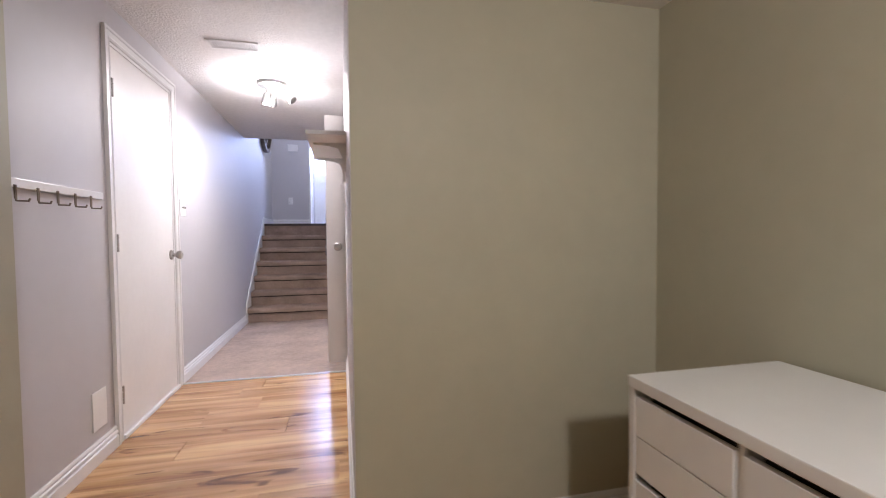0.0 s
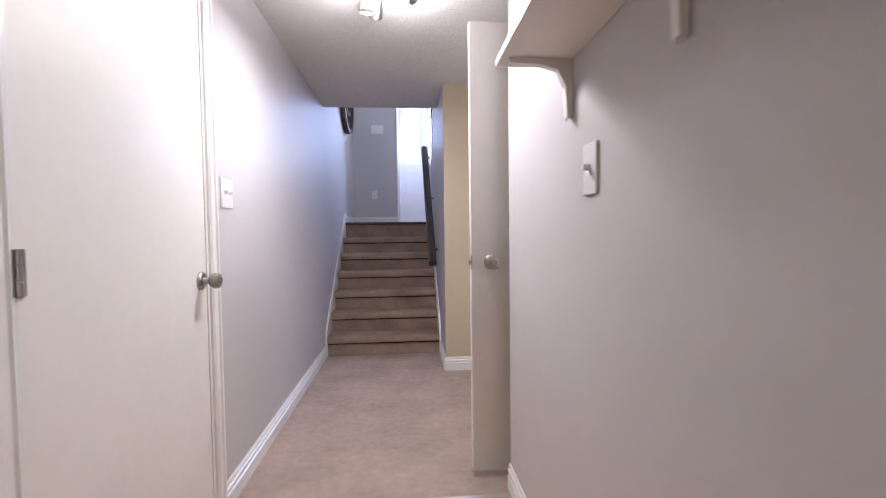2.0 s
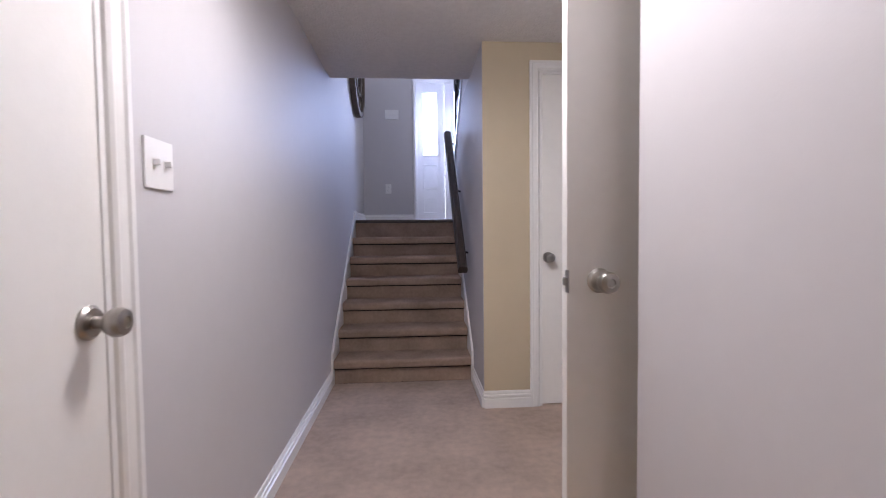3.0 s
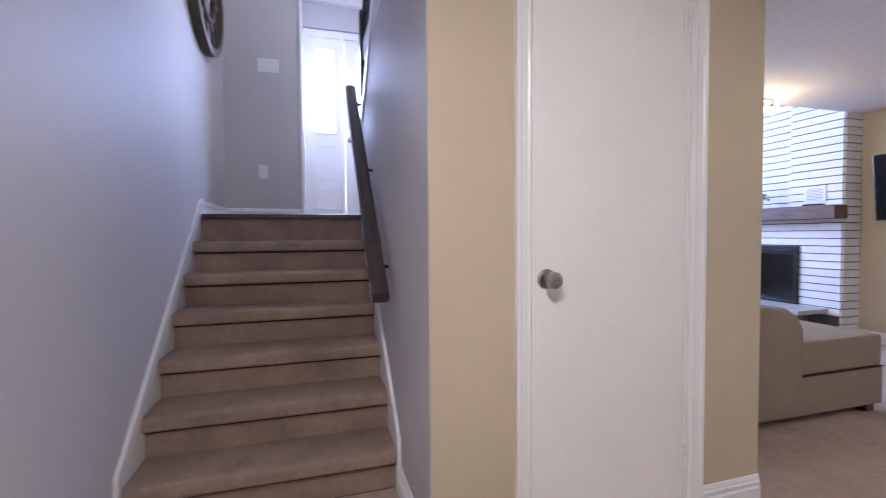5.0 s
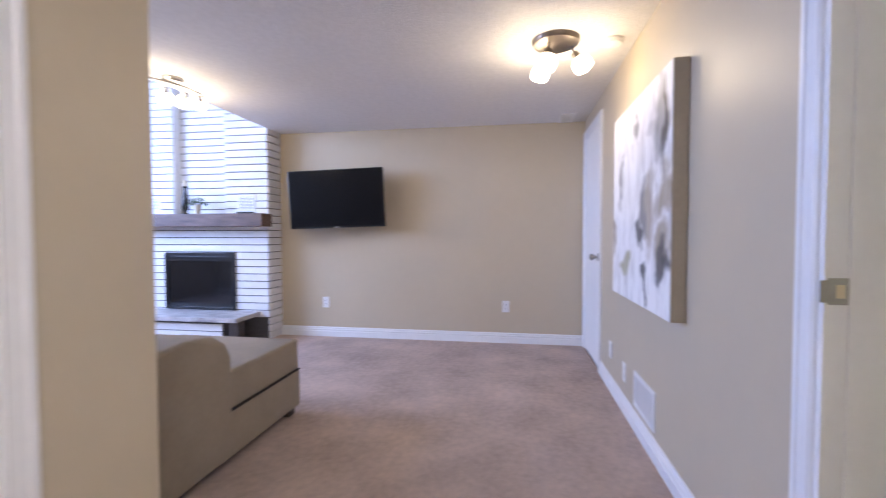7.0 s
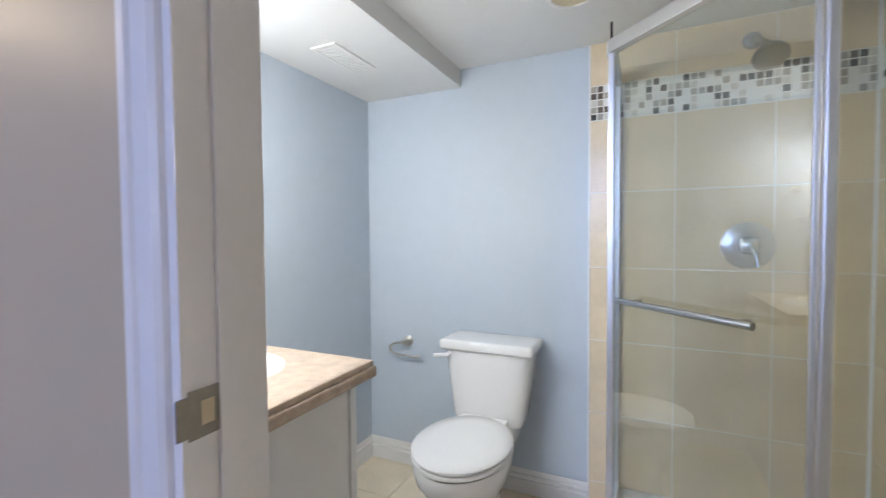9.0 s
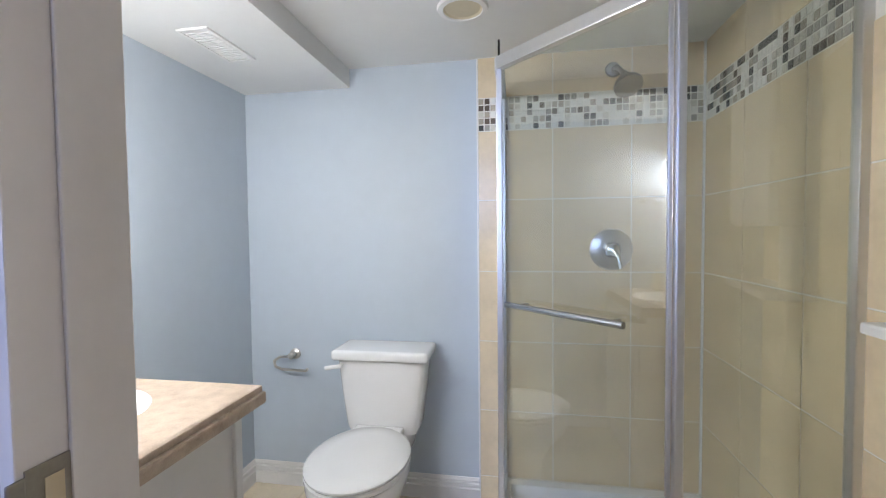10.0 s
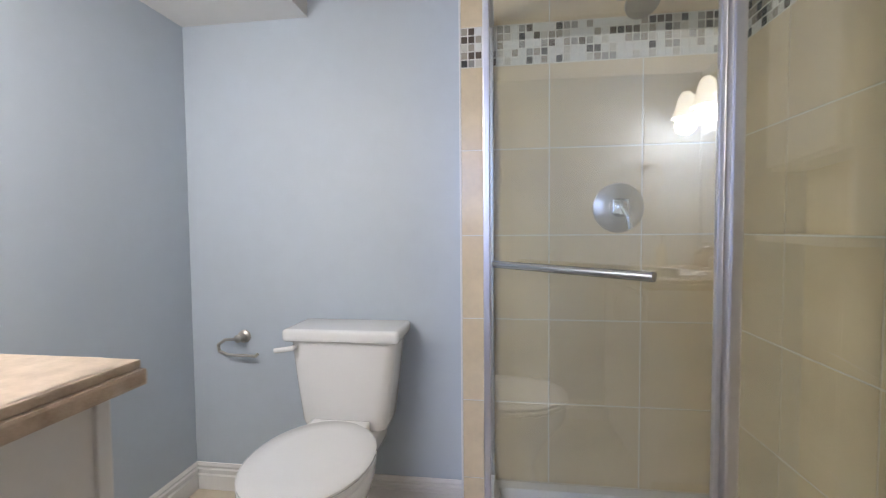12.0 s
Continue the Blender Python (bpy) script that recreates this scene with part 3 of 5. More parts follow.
# bathroom door, folded back against the wall
mS = frame_pose(0.0, YS, 0)
mB = frame_pose(0.0, BY1 - 0.012, 180)
casing(DX0, DX1, DH, mS)
casing(-DX1, -DX0, DH, mB)
jamb(DX0, DX1, DH, 0.124, mS)
mLeaf = frame_pose(1.655, YS + 0.105, 1.5) @ Matrix.Rotation(radians(180), 4, "Z")
slab_door("door_3", 0.0, 0.648, 1.985, mLeaf, "plain cream bathroom door, folded open past the wall's corner", 0.56, True, kz=0.955, z0=0.03)
latch = thing("door_latch", "small nickel latch bolt on the open door's edge", "latch")
part("latch_plate", boxes((1.0055, 1.0085, 3.278, 3.302, 0.925, 0.985), bevel=0.0008), M_NICKEL, latch)
part("bolt", boxes((0.996, 1.0055, 3.284, 3.296, 0.945, 0.965), bevel=0.002), M_NICKEL, latch)
strike = thing("strike_plate", "nickel strike plate on the white door jamb", "strike plate")
part("plate", boxes((DX1 - 0.0185, DX1 - 0.0165, YS - 0.048, YS - 0.004, 0.955, 1.015), bevel=0.0006), M_NICKEL, strike)
part("lip", boxes((DX1 - 0.020, DX1 - 0.0165, YS - 0.004, YS + 0.012, 0.960, 1.010), bevel=0.002), M_NICKEL, strike)
part("latch_hole", boxes((DX1 - 0.0195, DX1 - 0.0188, YS - 0.038, YS - 0.020, 0.970, 1.000)), M_CAN, strike)
# living room door in the south wall
casing(5.06, 5.80, 2.035, mS)
jamb(5.06, 5.80, 2.035, 0.10, mS)
slab_door("door_4", 5.078, 5.782, 2.018, mS, "plain white flush door, closed, with nickel knob", 5.15)

baseboard(0.0, 2.223, 0.0, YG)
baseboard(0.0, 5.274, 0.0, 3.147)
baseboard(XR, YG, XR, YS - 0.002)
baseboard(1.310, YC, XC0, YC)
baseboard(XC1, YC, 2.084, YC)
baseboard(XC0, YC, XC0, 5.274)
baseboard(XC1, 9.5, XC1, YC)
baseboard(2.557, YS, 4.998, YS)
baseboard(XR, YS, 1.565, YS)
baseboard(XE, YS, XE, 6.455)
baseboard(XOE, YG, XR, YG, h=0.065)
baseboard(XOE, -2.5, XOE, YG, h=0.065)
baseboard(2.22, BY0, BX1, BY0, h=0.11)
baseboard(BX1, BY0, BX1, 2.60, h=0.11)
baseboard(0.595, YL, 0.0, YL, Z1, 0.09)
baseboard(0.0, YL, 0.0, YT + 0.07, Z1, 0.09)


# ---- stairs ----
def stairs():
    n, rise, run = 7, Z1 / 7, (YT - YSTEP) / 6
    ob = thing("staircase", "steep flight of seven carpeted brown steps", "stairs", kind="structure")
    for i in range(n - 1):
        y, z = YSTEP + i * run, (i + 1) * rise
        bm = bmesh.new()
        prof = [(y + 0.004, z - rise), (y + run + 0.02, z - rise), (y + run + 0.02, z), (y - 0.010, z), (y - 0.024, z - 0.006), (y - 0.030, z - 0.020), (y - 0.030, z - 0.050), (y - 0.022, z - 0.060), (y + 0.004, z - 0.062)]
        extrude_profile(bm, prof, Matrix.Translation((0.016, 0, 0)), XC0 - 0.032)
        part("step", bm, M_STAIR, ob)
        # black strip draws the shadow line beneath the nosing
        part("nosing_shade_strip", boxes((0.016, XC0 - 0.016, y - 0.006, y + 0.003, z - 0.071, z - 0.061)), M_JOINT_SHADE, ob)
    part("top_riser", boxes((0.016, XC0 - 0.016, YT + 0.004, YT + 0.03, Z1 - rise, Z1 - 0.03)), M_STAIR, ob)
    part("landing_nosing", boxes((0.016, XC0 - 0.016, YT - 0.022, YT + 0.05, Z1 - 0.03, Z1 + 0.002), bevel=0.008), M_DARKWOOD, ob, "dark wooden landing nosing")
    for x0, x1 in ((0.0005, 0.016), (XC0 - 0.016, XC0 - 0.0005)):
        bm = bmesh.new()
        prof = [(5.275, 0), (YSTEP + 0.05, 0), (YT, Z1 - rise), (YT + 0.07, Z1), (YT + 0.07, Z1 + 0.09), (YT + 0.04, Z1 + 0.10), (YT - 0.01, Z1 + 0.08), (5.275, 0.225)]
        extrude_profile(bm, prof, Matrix.Translation((x0, 0, 0)), x1 - x0)
        part("skirt_board", bm, M_WHITE, ob, "white sloping skirt board")
    return ob


stairs()


def handrail():
    ob = thing("handrail", "dark brown wooden handrail on the stair wall", "handrail")
    a, b = Vector((0.960, 5.372, 0.805)), Vector((0.950, 6.64, 2.085))
    d = b - a
    m = Matrix.Translation(a) @ d.to_track_quat("X", "Z").to_matrix().to_4x4()
    bm = bmesh.new()
    prof = [(1.35 * u, 1.35 * v) for u, v in ((-0.024, -0.026), (0.024, -0.026), (0.028, -0.005), (0.024, 0.018), (0.012, 0.028), (-0.012, 0.028), (-0.024, 0.018), (-0.028, -0.005))]
    extrude_profile(bm, prof, m, d.length)
    bmesh.ops.bevel(bm, geom=[e for e in bm.edges if e.calc_face_angle(0) > 1.2], offset=0.006, segments=2, affect="EDGES")
    part("rail", bm, M_DARKWOOD, ob, smooth=True)
    for f in (0.14, 0.55, 0.96):
        p = a + d * f
        part("bracket", pipe(bmesh.new(), [(p.x, p.y, p.z - 0.02), (p.x + 0.005, p.y, p.z - 0.05), (XC0, p.y, p.z - 0.06)], 0.008), M_BLACK, ob, "black metal bracket", True)
    return ob


handrail()


def upper_railing():
    ob = thing("upper_railing", "black baluster railing on a white sloping stringer", "railing")
    m = Matrix.Translation((XC0 - 0.008, 0, 0))
    part("stringer", extrude_profile(bmesh.new(), [(6.73, 1.735), (6.73, 1.80), (5.59, 2.70), (5.59, 2.60)], m, 0.116), M_WHITE, ob, "white sloping stringer cap")
    for i in range(9):
        y = 6.66 - i * 0.12
        z = 1.80 + (6.73 - y) * 0.79
        part("baluster", boxes((XC0 + 0.04, XC0 + 0.058, y - 0.009, y + 0.009, z - 0.01, z + 0.80), bevel=0.002), M_BLACK, ob)
    bm = extrude_profile(bmesh.new(), [(6.76, 2.56), (6.76, 2.62), (5.59, 3.53), (5.59, 3.47)], Matrix.Translation((XC0 + 0.02, 0, 0)), 0.06)
    part("top_rail", bm, M_BLACK, ob)
    part("newel", boxes((XC0 + 0.01, XC0 + 0.09, 6.735, 6.815, Z1, 2.70), bevel=0.006), M_BLACK, ob, "black newel post")
    return ob


upper_railing()


# ---- front door and sidelight ----
def front_door():
    y0, y1 = YD + 0.02, YD + 0.065
    s = thing("sidelight", "white panelled sidelight with a tall bright pane", "window", kind="structure")
    part("frame", boxes((0.624, 0.655, y0, y1 + 0.04, Z1, 3.30), (1.005, 1.046, y0, y1 + 0.04, Z1, 3.30), (0.655, 1.005, y0, y1 + 0.04, 3.22, 3.30), bevel=0.003), M_WHITE, s)
    part("panel", boxes((0.655, 0.735, y0 + 0.01, y1, Z1, 3.22), (0.942, 1.005, y0 + 0.01, y1, Z1, 3.22), (0.735, 0.942, y0 + 0.01, y1, Z1, 2.194), (0.735, 0.942, y0 + 0.01, y1, 3.09, 3.22)), M_WHITE, s)
    part("glazing_bead", boxes((0.723, 0.735, y0 - 0.004, y0 + 0.012, 2.182, 3.102), (0.942, 0.954, y0 - 0.004, y0 + 0.012, 2.182, 3.102), (0.735, 0.942, y0 - 0.004, y0 + 0.012, 2.182, 2.194), (0.735, 0.942, y0 - 0.004, y0 + 0.012, 3.09, 3.102)), M_WHITE, s)
    for za, zb in ((1.36, 1.58), (1.70, 2.06)):
        part("panel_moulding", boxes((0.735, 0.747, y0 + 0.002, y0 + 0.012, za, zb), (0.930, 0.942, y0 + 0.002, y0 + 0.012, za, zb), (0.747, 0.930, y0 + 0.002, y0 + 0.012, za, za + 0.012), (0.747, 0.930, y0 + 0.002, y0 + 0.012, zb - 0.012, zb), bevel=0.002), M_WHITE, s)
    g = part("pane", boxes((0.735, 0.942, y0 + 0.025, y0 + 0.031, 2.194, 3.09)), M_PANE, s)
    g.visible_shadow = False
    d = thing("front_door", "white panelled front door with a blind-covered pane", "door")
    part("leaf", boxes((1.052, 1.184, y0 + 0.012, y1, Z1 + 0.01, 3.22), (1.72, 1.95, y0 + 0.012, y1, Z1 + 0.01, 3.22), (1.184, 1.72, y0 + 0.012, y1, Z1 + 0.01, 2.194), (1.184, 1.72, y0 + 0.012, y1, 3.09, 3.22)), M_WHITE, d)
    part("door_frame", boxes((1.048, 1.95, y0, y1 + 0.04, 3.224, 3.30), (1.954, 1.988, y0, y1 + 0.04, Z1, 3.30), bevel=0.003), M_WHITE, d)
    part("pane", boxes((1.184, 1.72, y0 + 0.028, y0 + 0.034, 2.194, 3.09)), M_PANE, d).visible_shadow = False
    for i in range(21):
        part("blind_slat", boxes((1.19, 1.715, y0 + 0.036, y0 + 0.042, 2.215 + i * 0.042, 2.238 + i * 0.042)), M_WHITE, d)
    part("deadbolt", lathe(bmesh.new(), [(0.028, 0), (0.026, 0.012), (0.012, 0.016)], Matrix.Translation((1.105, y0 + 0.012, 2.28)) @ Matrix.Rotation(radians(90), 4, "X")), M_METAL, d, smooth=True)
    knob(d, Matrix.Translation((1.105, y0 + 0.012, 2.13)) @ Matrix.Rotation(radians(90), 4, "X"))
    tagged(part("backdrop", boxes((-1.0, 4.0, 10.2, 10.25, 1.0, 5.0)), M_SKYLIT), "bright overcast daylight outside the front door", "backdrop", kind="structure")


front_door()


def wall_clock():
    c = Vector((0.035, 6.76, 2.73))
    m = Matrix.Translation(c) @ Matrix.Rotation(radians(90), 4, "Y")
    ob = thing("wall_clock", "large round bronze openwork clock on the wall", "clock")

    def ring(r, w, t):
        bm = bmesh.new()
        seg = 48
        prof = ((r - w, -t), (r, -t), (r, t), (r - w, t))
        vs = [[bm.verts.new(m @ Vector((p * math.cos(2 * math.pi * k / seg), p * math.sin(2 * math.pi * k / seg), q))) for p, q in prof] for k in range(seg)]
        for k in range(seg):
            for i in range(4):
                bm.faces.new((vs[k][i], vs[k][(i + 1) % 4], vs[(k + 1) % seg][(i + 1) % 4], vs[(k + 1) % seg][i]))
        return bm
    part("outer_ring", ring(0.44, 0.055, 0.028), M_CLOCK, ob, smooth=True)
    part("inner_ring", ring(0.23, 0.03, 0.018), M_CLOCK, ob, smooth=True)
    for k in range(12):
        bm = boxes((0.235, 0.365, -0.016, 0.016, -0.008, 0.008), bevel=0.003)
        bm.transform(m @ Matrix.Rotation(radians(30 * k), 4, "Z"))
        part("numeral_bar", bm, M_CLOCK, ob)
    for ang, ln in ((70, 0.20), (190, 0.14)):
        bm = boxes((-0.02, ln, -0.008, 0.008, 0.0, 0.004))
        bm.transform(m @ Matrix.Rotation(radians(ang), 4, "Z"))
        part("clock_hand", bm, M_BLACK, ob)
    return ob


wall_clock()


# ---- plates, outlets, vents ----
def wall_plate(name, at, deg, w, h, toggles=0, sockets=0, label="", rocker=0):
    """A plate on a wall; local x along the wall, local y out of it."""
    ob = thing(name, label, "switch" if toggles else "outlet" if sockets else "wall plate")
    m = Matrix.Translation(at) @ Matrix.Rotation(radians(deg), 4, "Z")

    def add(n, bm, mat=M_WHITE):
        bm.transform(m)
        return part(n, bm, mat, ob)
    add("plate", boxes((-w / 2, w / 2, 0, 0.006, -h / 2, h / 2), bevel=0.0025))
    for i in range(toggles):
        x = (i - (toggles - 1) / 2) * 0.046
        add("toggle", boxes((x - 0.005, x + 0.005, 0.004, 0.022, -0.004, 0.010), bevel=0.002))
        add("toggle_slot", boxes((x - 0.007, x + 0.007, 0.005, 0.0068, -0.013, 0.013)), M_DOOR)
    for i in range(sockets):
        z = (i - (sockets - 1) / 2) * 0.040
        add("socket", boxes((-0.016, 0.016, 0.004, 0.0085, z - 0.015, z + 0.015), bevel=0.002))
        add("slot", boxes((-0.007, -0.005, 0.008, 0.0089, z - 0.004, z + 0.007)), M_BLACK)
        add("slot", boxes((0.005, 0.007, 0.008, 0.0089, z - 0.004, z + 0.007)), M_BLACK)
    return ob


wall_plate("light_switch", (0.0, 3.262, 1.255), -90, 0.115, 0.118, 2, label="white double toggle switch plate on hall wall")
wall_plate("light_switch", (XR, 2.395, 1.228), 90, 0.072, 0.118, 1, label="white single toggle switch under the shelf")
wall_plate("blank_plate", (0.0, 2.08, 0.245), -90, 0.12, 0.18, label="blank white wall plate near the floor")
wall_plate("light_switch", (0.345, YL, 2.505), 180, 0.163, 0.115, 3, label="white triple switch plate on the landing wall")
wall_plate("wall_outlet", (0.292, YL, 1.615), 180, 0.07, 0.115, 0, 2, label="white outlet on the landing wall")
wall_plate("wall_outlet", (XE, 5.93, 0.375), 90, 0.072, 0.118, 0, 2, label="white outlet on the beige wall")
wall_plate("wall_outlet", (XE, 3.975, 0.375), 90, 0.072, 0.118, 0, 2, label="white outlet on the beige wall")
wall_plate("wall_outlet", (4.64, YS, 0.29), 0, 0.072, 0.118, 0, 2, label="white outlet beneath the painting")
wall_plate("wall_outlet", (4.25, YS, 0.25), 0, 0.072, 0.118, 0, 2, label="white outlet beside the wall vent")


def grille(name, m, w, h, slats, label, lip=0.022, mat=M_WHITE):
    """A vent: local x along its slats' row, z out of the surface."""
    ob = thing(name, label, "vent")

    def add(n, bm, mt):
        bm.transform(m)
        return part(n, bm, mt, ob)
    add("backing", boxes((-w / 2 + 0.004, w / 2 - 0.004, -h / 2 + 0.004, h / 2 - 0.004, -0.001, 0.001)), M_VENTBACK)
    add("frame", boxes((-w / 2, w / 2, -h / 2, -h / 2 + lip, 0, 0.008), (-w / 2, w / 2, h / 2 - lip, h / 2, 0, 0.008), (-w / 2, -w / 2 + lip, -h / 2 + lip, h / 2 - lip, 0, 0.008), (w / 2 - lip, w / 2, -h / 2 + lip, h / 2 - lip, 0, 0.008), bevel=0.002), mat)
    for i in range(slats):
        x = -w / 2 + lip + (i + 0.5) * (w - 2 * lip) / slats
        sw = (w - 2 * lip) / slats
        add("slat", boxes((x - sw * 0.30, x + sw * 0.30, -h / 2 + lip, h / 2 - lip, 0.001, 0.006)), mat)
    return ob


down = Matrix.Rotation(radians(180), 4, "X")
grille("ceiling_vent", Matrix.Translation((0.50, 2.69, H)) @ down, 0.30, 0.13, 18, "white slatted vent in the hall ceiling")
grille("ceiling_vent", Matrix.Translation((5.72, 3.40, H)) @ down, 0.30, 0.14, 14, "pale slatted vent in the living room ceiling")
grille("wall_vent", Matrix.Translation((3.83, YS, 0.235)) @ Matrix.Rotation(radians(-90), 4, "X"), 0.37, 0.20, 16, "white slatted air return low on wall")
grille("bath_fan_grille", Matrix.Translation((3.095, 2.105, 1.905)) @ down @ Matrix.Rotation(radians(90), 4, "Z"), 0.27, 0.115, 15, "white slatted fan grille in the soffit", 0.012)

smoke = thing("smoke_alarm", "round cream smoke alarm on the ceiling", "smoke alarm")
part("body", lathe(bmesh.new(), [(0.062, 0), (0.062, -0.014), (0.052, -0.026), (0.02, -0.030)], Matrix.Translation((4.05, 3.34, H))), M_WHITE, smoke, smooth=True)


# ---- ceiling lights ----
def spot_light(name, at, heads, label, lit, plate_r=0.115, bar=None, metal=M_METAL, big=1.0):
    ob = thing(name, label, "ceiling light")
    x, y, z = at
    if bar:
        part("canopy", lathe(bmesh.new(), [(plate_r, 0), (plate_r, -0.012), (plate_r * 0.8, -0.028), (0.02, -0.03)], Matrix.Translation(at)), metal, ob, smooth=True)
        part("bar", pipe(bmesh.new(), bar, 0.008), metal, ob, smooth=True)
    else:
        part("canopy", lathe(bmesh.new(), [(plate_r, 0), (plate_r, -0.010), (plate_r * 0.94, -0.026), (plate_r * 0.6, -0.034), (0.02, -0.036)], Matrix.Translation(at), 32), metal, ob, "brushed nickel ceiling plate", True)
    for (hx, hy), tip in heads:
        p, q = Vector((hx, hy, z - 0.04)), Vector(tip)
        d = (q - p).normalized()
        h = part("spot_head", tube(bmesh.new(), p + d * 0.035, p + d * 0.075, 0.020, 0.026), metal, ob, "brushed nickel spot head", True)
        part("stem", tube(bmesh.new(), p + Vector((0, 0, 0.03)), p + d * 0.04, 0.006, seg=10), metal, h, smooth=True)
        m = Matrix.Translation(p + d * 0.07) @ d.to_track_quat("Z", "Y").to_matrix().to_4x4()
        if lit:
            part("glass_shade", lathe(bmesh.new(), [(0.024, 0), (0.036 * big, 0.018), (0.042 * big, 0.040 * big), (0.036 * big, 0.062 * big), (0.012, 0.072 * big)], m), M_SHADE, h, "lit frosted glass shade", True)
        else:
            part("cup", lathe(bmesh.new(), [(0.026, 0), (0.032, 0.025), (0.034, 0.062), (0.028, 0.066), (0.022, 0.060)], m), metal, h, smooth=True)
    return ob


spot_light("hall_ceiling_light", (0.62, 3.36, H), [((0.58, 3.36), (0.565, 3.40, 2.04)), ((0.69, 3.36), (0.77, 3.33, 2.10)), ((0.62, 3.43), (0.60, 3.52, 2.12))], "brushed nickel round ceiling light with small spots", False, metal=M_NICKEL)
spot_light("living_ceiling_light", (4.00, 3.66, H), [((3.95, 3.70), (3.915, 3.72, 2.05)), ((4.02, 3.58), (4.04, 3.47, 2.04)), ((4.09, 3.71), (4.20, 3.75, 2.06))], "bronze round ceiling light with three lit shades", True, 0.135, metal=M_BRONZE, big=1.35)
spot_light("track_ceiling_light", (4.165, 6.29, H), [((4.00, 6.355), (3.90, 6.32, 2.06)), ((4.12, 6.315), (4.19, 6.36, 2.04)), ((4.27, 6.265), (4.36, 6.38, 2.05)), ((4.38, 6.24), (4.58, 6.40, 2.06))], "nickel bar ceiling light with four lit shades", True, 0.07,
           [(3.98, 6.36, H - 0.045), (4.09, 6.325, H - 0.035), (4.165, 6.295, H - 0.03), (4.28, 6.26, H - 0.035), (4.39, 6.24, H - 0.045)], M_METAL, 1.25)


# ---- hall shelf and hooks ----
def hall_shelf():
    ob = thing("wall_shelf", "white painted shelf on two moulded brackets", "shelf")
    zt, x0 = 1.540, 0.970
    part("board", boxes((x0, XR - 0.001, 1.86, 2.57, zt - 0.020, zt), bevel=0.002), M_DOOR, ob)
    for y in (2.06, 2.515):
        bm = bmesh.new()
        z = zt - 0.020
        prof = [(XR - 0.001, z - 0.145), (XR - 0.016, z - 0.145), (XR - 0.020, z - 0.07), (XR - 0.040, z - 0.028), (XR - 0.085, z - 0.016), (XR - 0.16, z - 0.012), (XR - 0.165, z), (XR - 0.001, z)]
        extrude_profile(bm, [(-u, v) for u, v in prof], Matrix.Translation((0, y - 0.010, 0)) @ Matrix.Rotation(radians(90), 4, "Z"), 0.02)
        b = part("bracket", bm, M_DOOR, ob, "white curved bracket")
        part("screw", tube(bmesh.new(), (XR - 0.018, y, z - 0.15), (XR - 0.014, y, z - 0.15), 0.005, seg=10), M_METAL, b)
    return ob


hall_shelf()


def hook_rail():
    ob = thing("coat_hook_rail", "white wooden rail with dark bent coat hooks", "coat rack")
    part("rail", boxes((0.001, 0.020, 1.24, 2.15, 1.230, 1.264), bevel=0.003), M_WHITE, ob)
    for y in (1.33, 1.45, 1.57, 1.687, 1.803, 1.92, 2.038):
        h = part("hook", pipe(bmesh.new(), [(0.023, y, 1.238), (0.023, y, 1.184), (0.060, y, 1.182), (0.064, y, 1.192)], 0.0032, 8), M_BRONZE, ob, "dark double-bent hook", True)
        part("hook_plate", boxes((0.0195, 0.0235, y - 0.006, y + 0.006, 1.190, 1.240), bevel=0.001), M_BRONZE, h)
    return ob


hook_rail()


# ---- office dresser ----
def dresser():
    x0, x1, y0, y1, h = 1.826, 2.296, -0.10, 0.702, 0.698
    ob = thing("dresser", "white low dresser with handle slots over drawers", "dresser")
    part("top", boxes((x0 - 0.004, x1, y0, y1, h - 0.028, h), bevel=0.003), M_DRESS, ob)
    part("side_panel", boxes((x0, x1, y1 - 0.020, y1, 0, h - 0.029), bevel=0.002), M_DRESS, ob)
    part("side_panel", boxes((x0, x1, y0, y0 + 0.020, 0, h - 0.029), bevel=0.002), M_DRESS, ob)
    part("divider", boxes((x0 + 0.01, x1, 0.385, 0.401, 0.04, h - 0.029)), M_DRESS, ob)
    part("back_panel", boxes((x1 - 0.01, x1, y0 + 0.02, y1 - 0.02, 0.02, h - 0.029)), M_DRESS, ob)
    part("plinth", boxes((x0 + 0.03, x0 + 0.045, y0 + 0.02, y1 - 0.02, 0, 0.05)), M_DRESS, ob)
    # black sheet gives the slots between drawers their shade
    part("slot_shade_sheet", boxes((x0 + 0.05, x0 + 0.06, y0 + 0.02, y1 - 0.02, 0.04, h - 0.03)), M_JOINT_SHADE, ob)
    for ya, yb in ((0.403, 0.680), (y0 + 0.022, 0.383)):
        for za, zb in ((0.06, 0.225), (0.243, 0.340), (0.343, 0.440), (0.458, 0.550), (0.553, 0.650)):
            d = part("drawer", boxes((x0 + 0.002, x0 + 0.018, ya, yb, za, zb - 0.0), bevel=0.0015), M_DRESS, ob)
    return ob


dresser()
office_lamp = thing("office_ceiling_light", "plain round frosted ceiling light in the office", "ceiling light")
part("canopy", lathe(bmesh.new(), [(0.09, 0), (0.09, -0.02), (0.03, -0.025)], Matrix.Translation((1.46, -0.96, HO))), M_METAL, office_lamp, smooth=True)


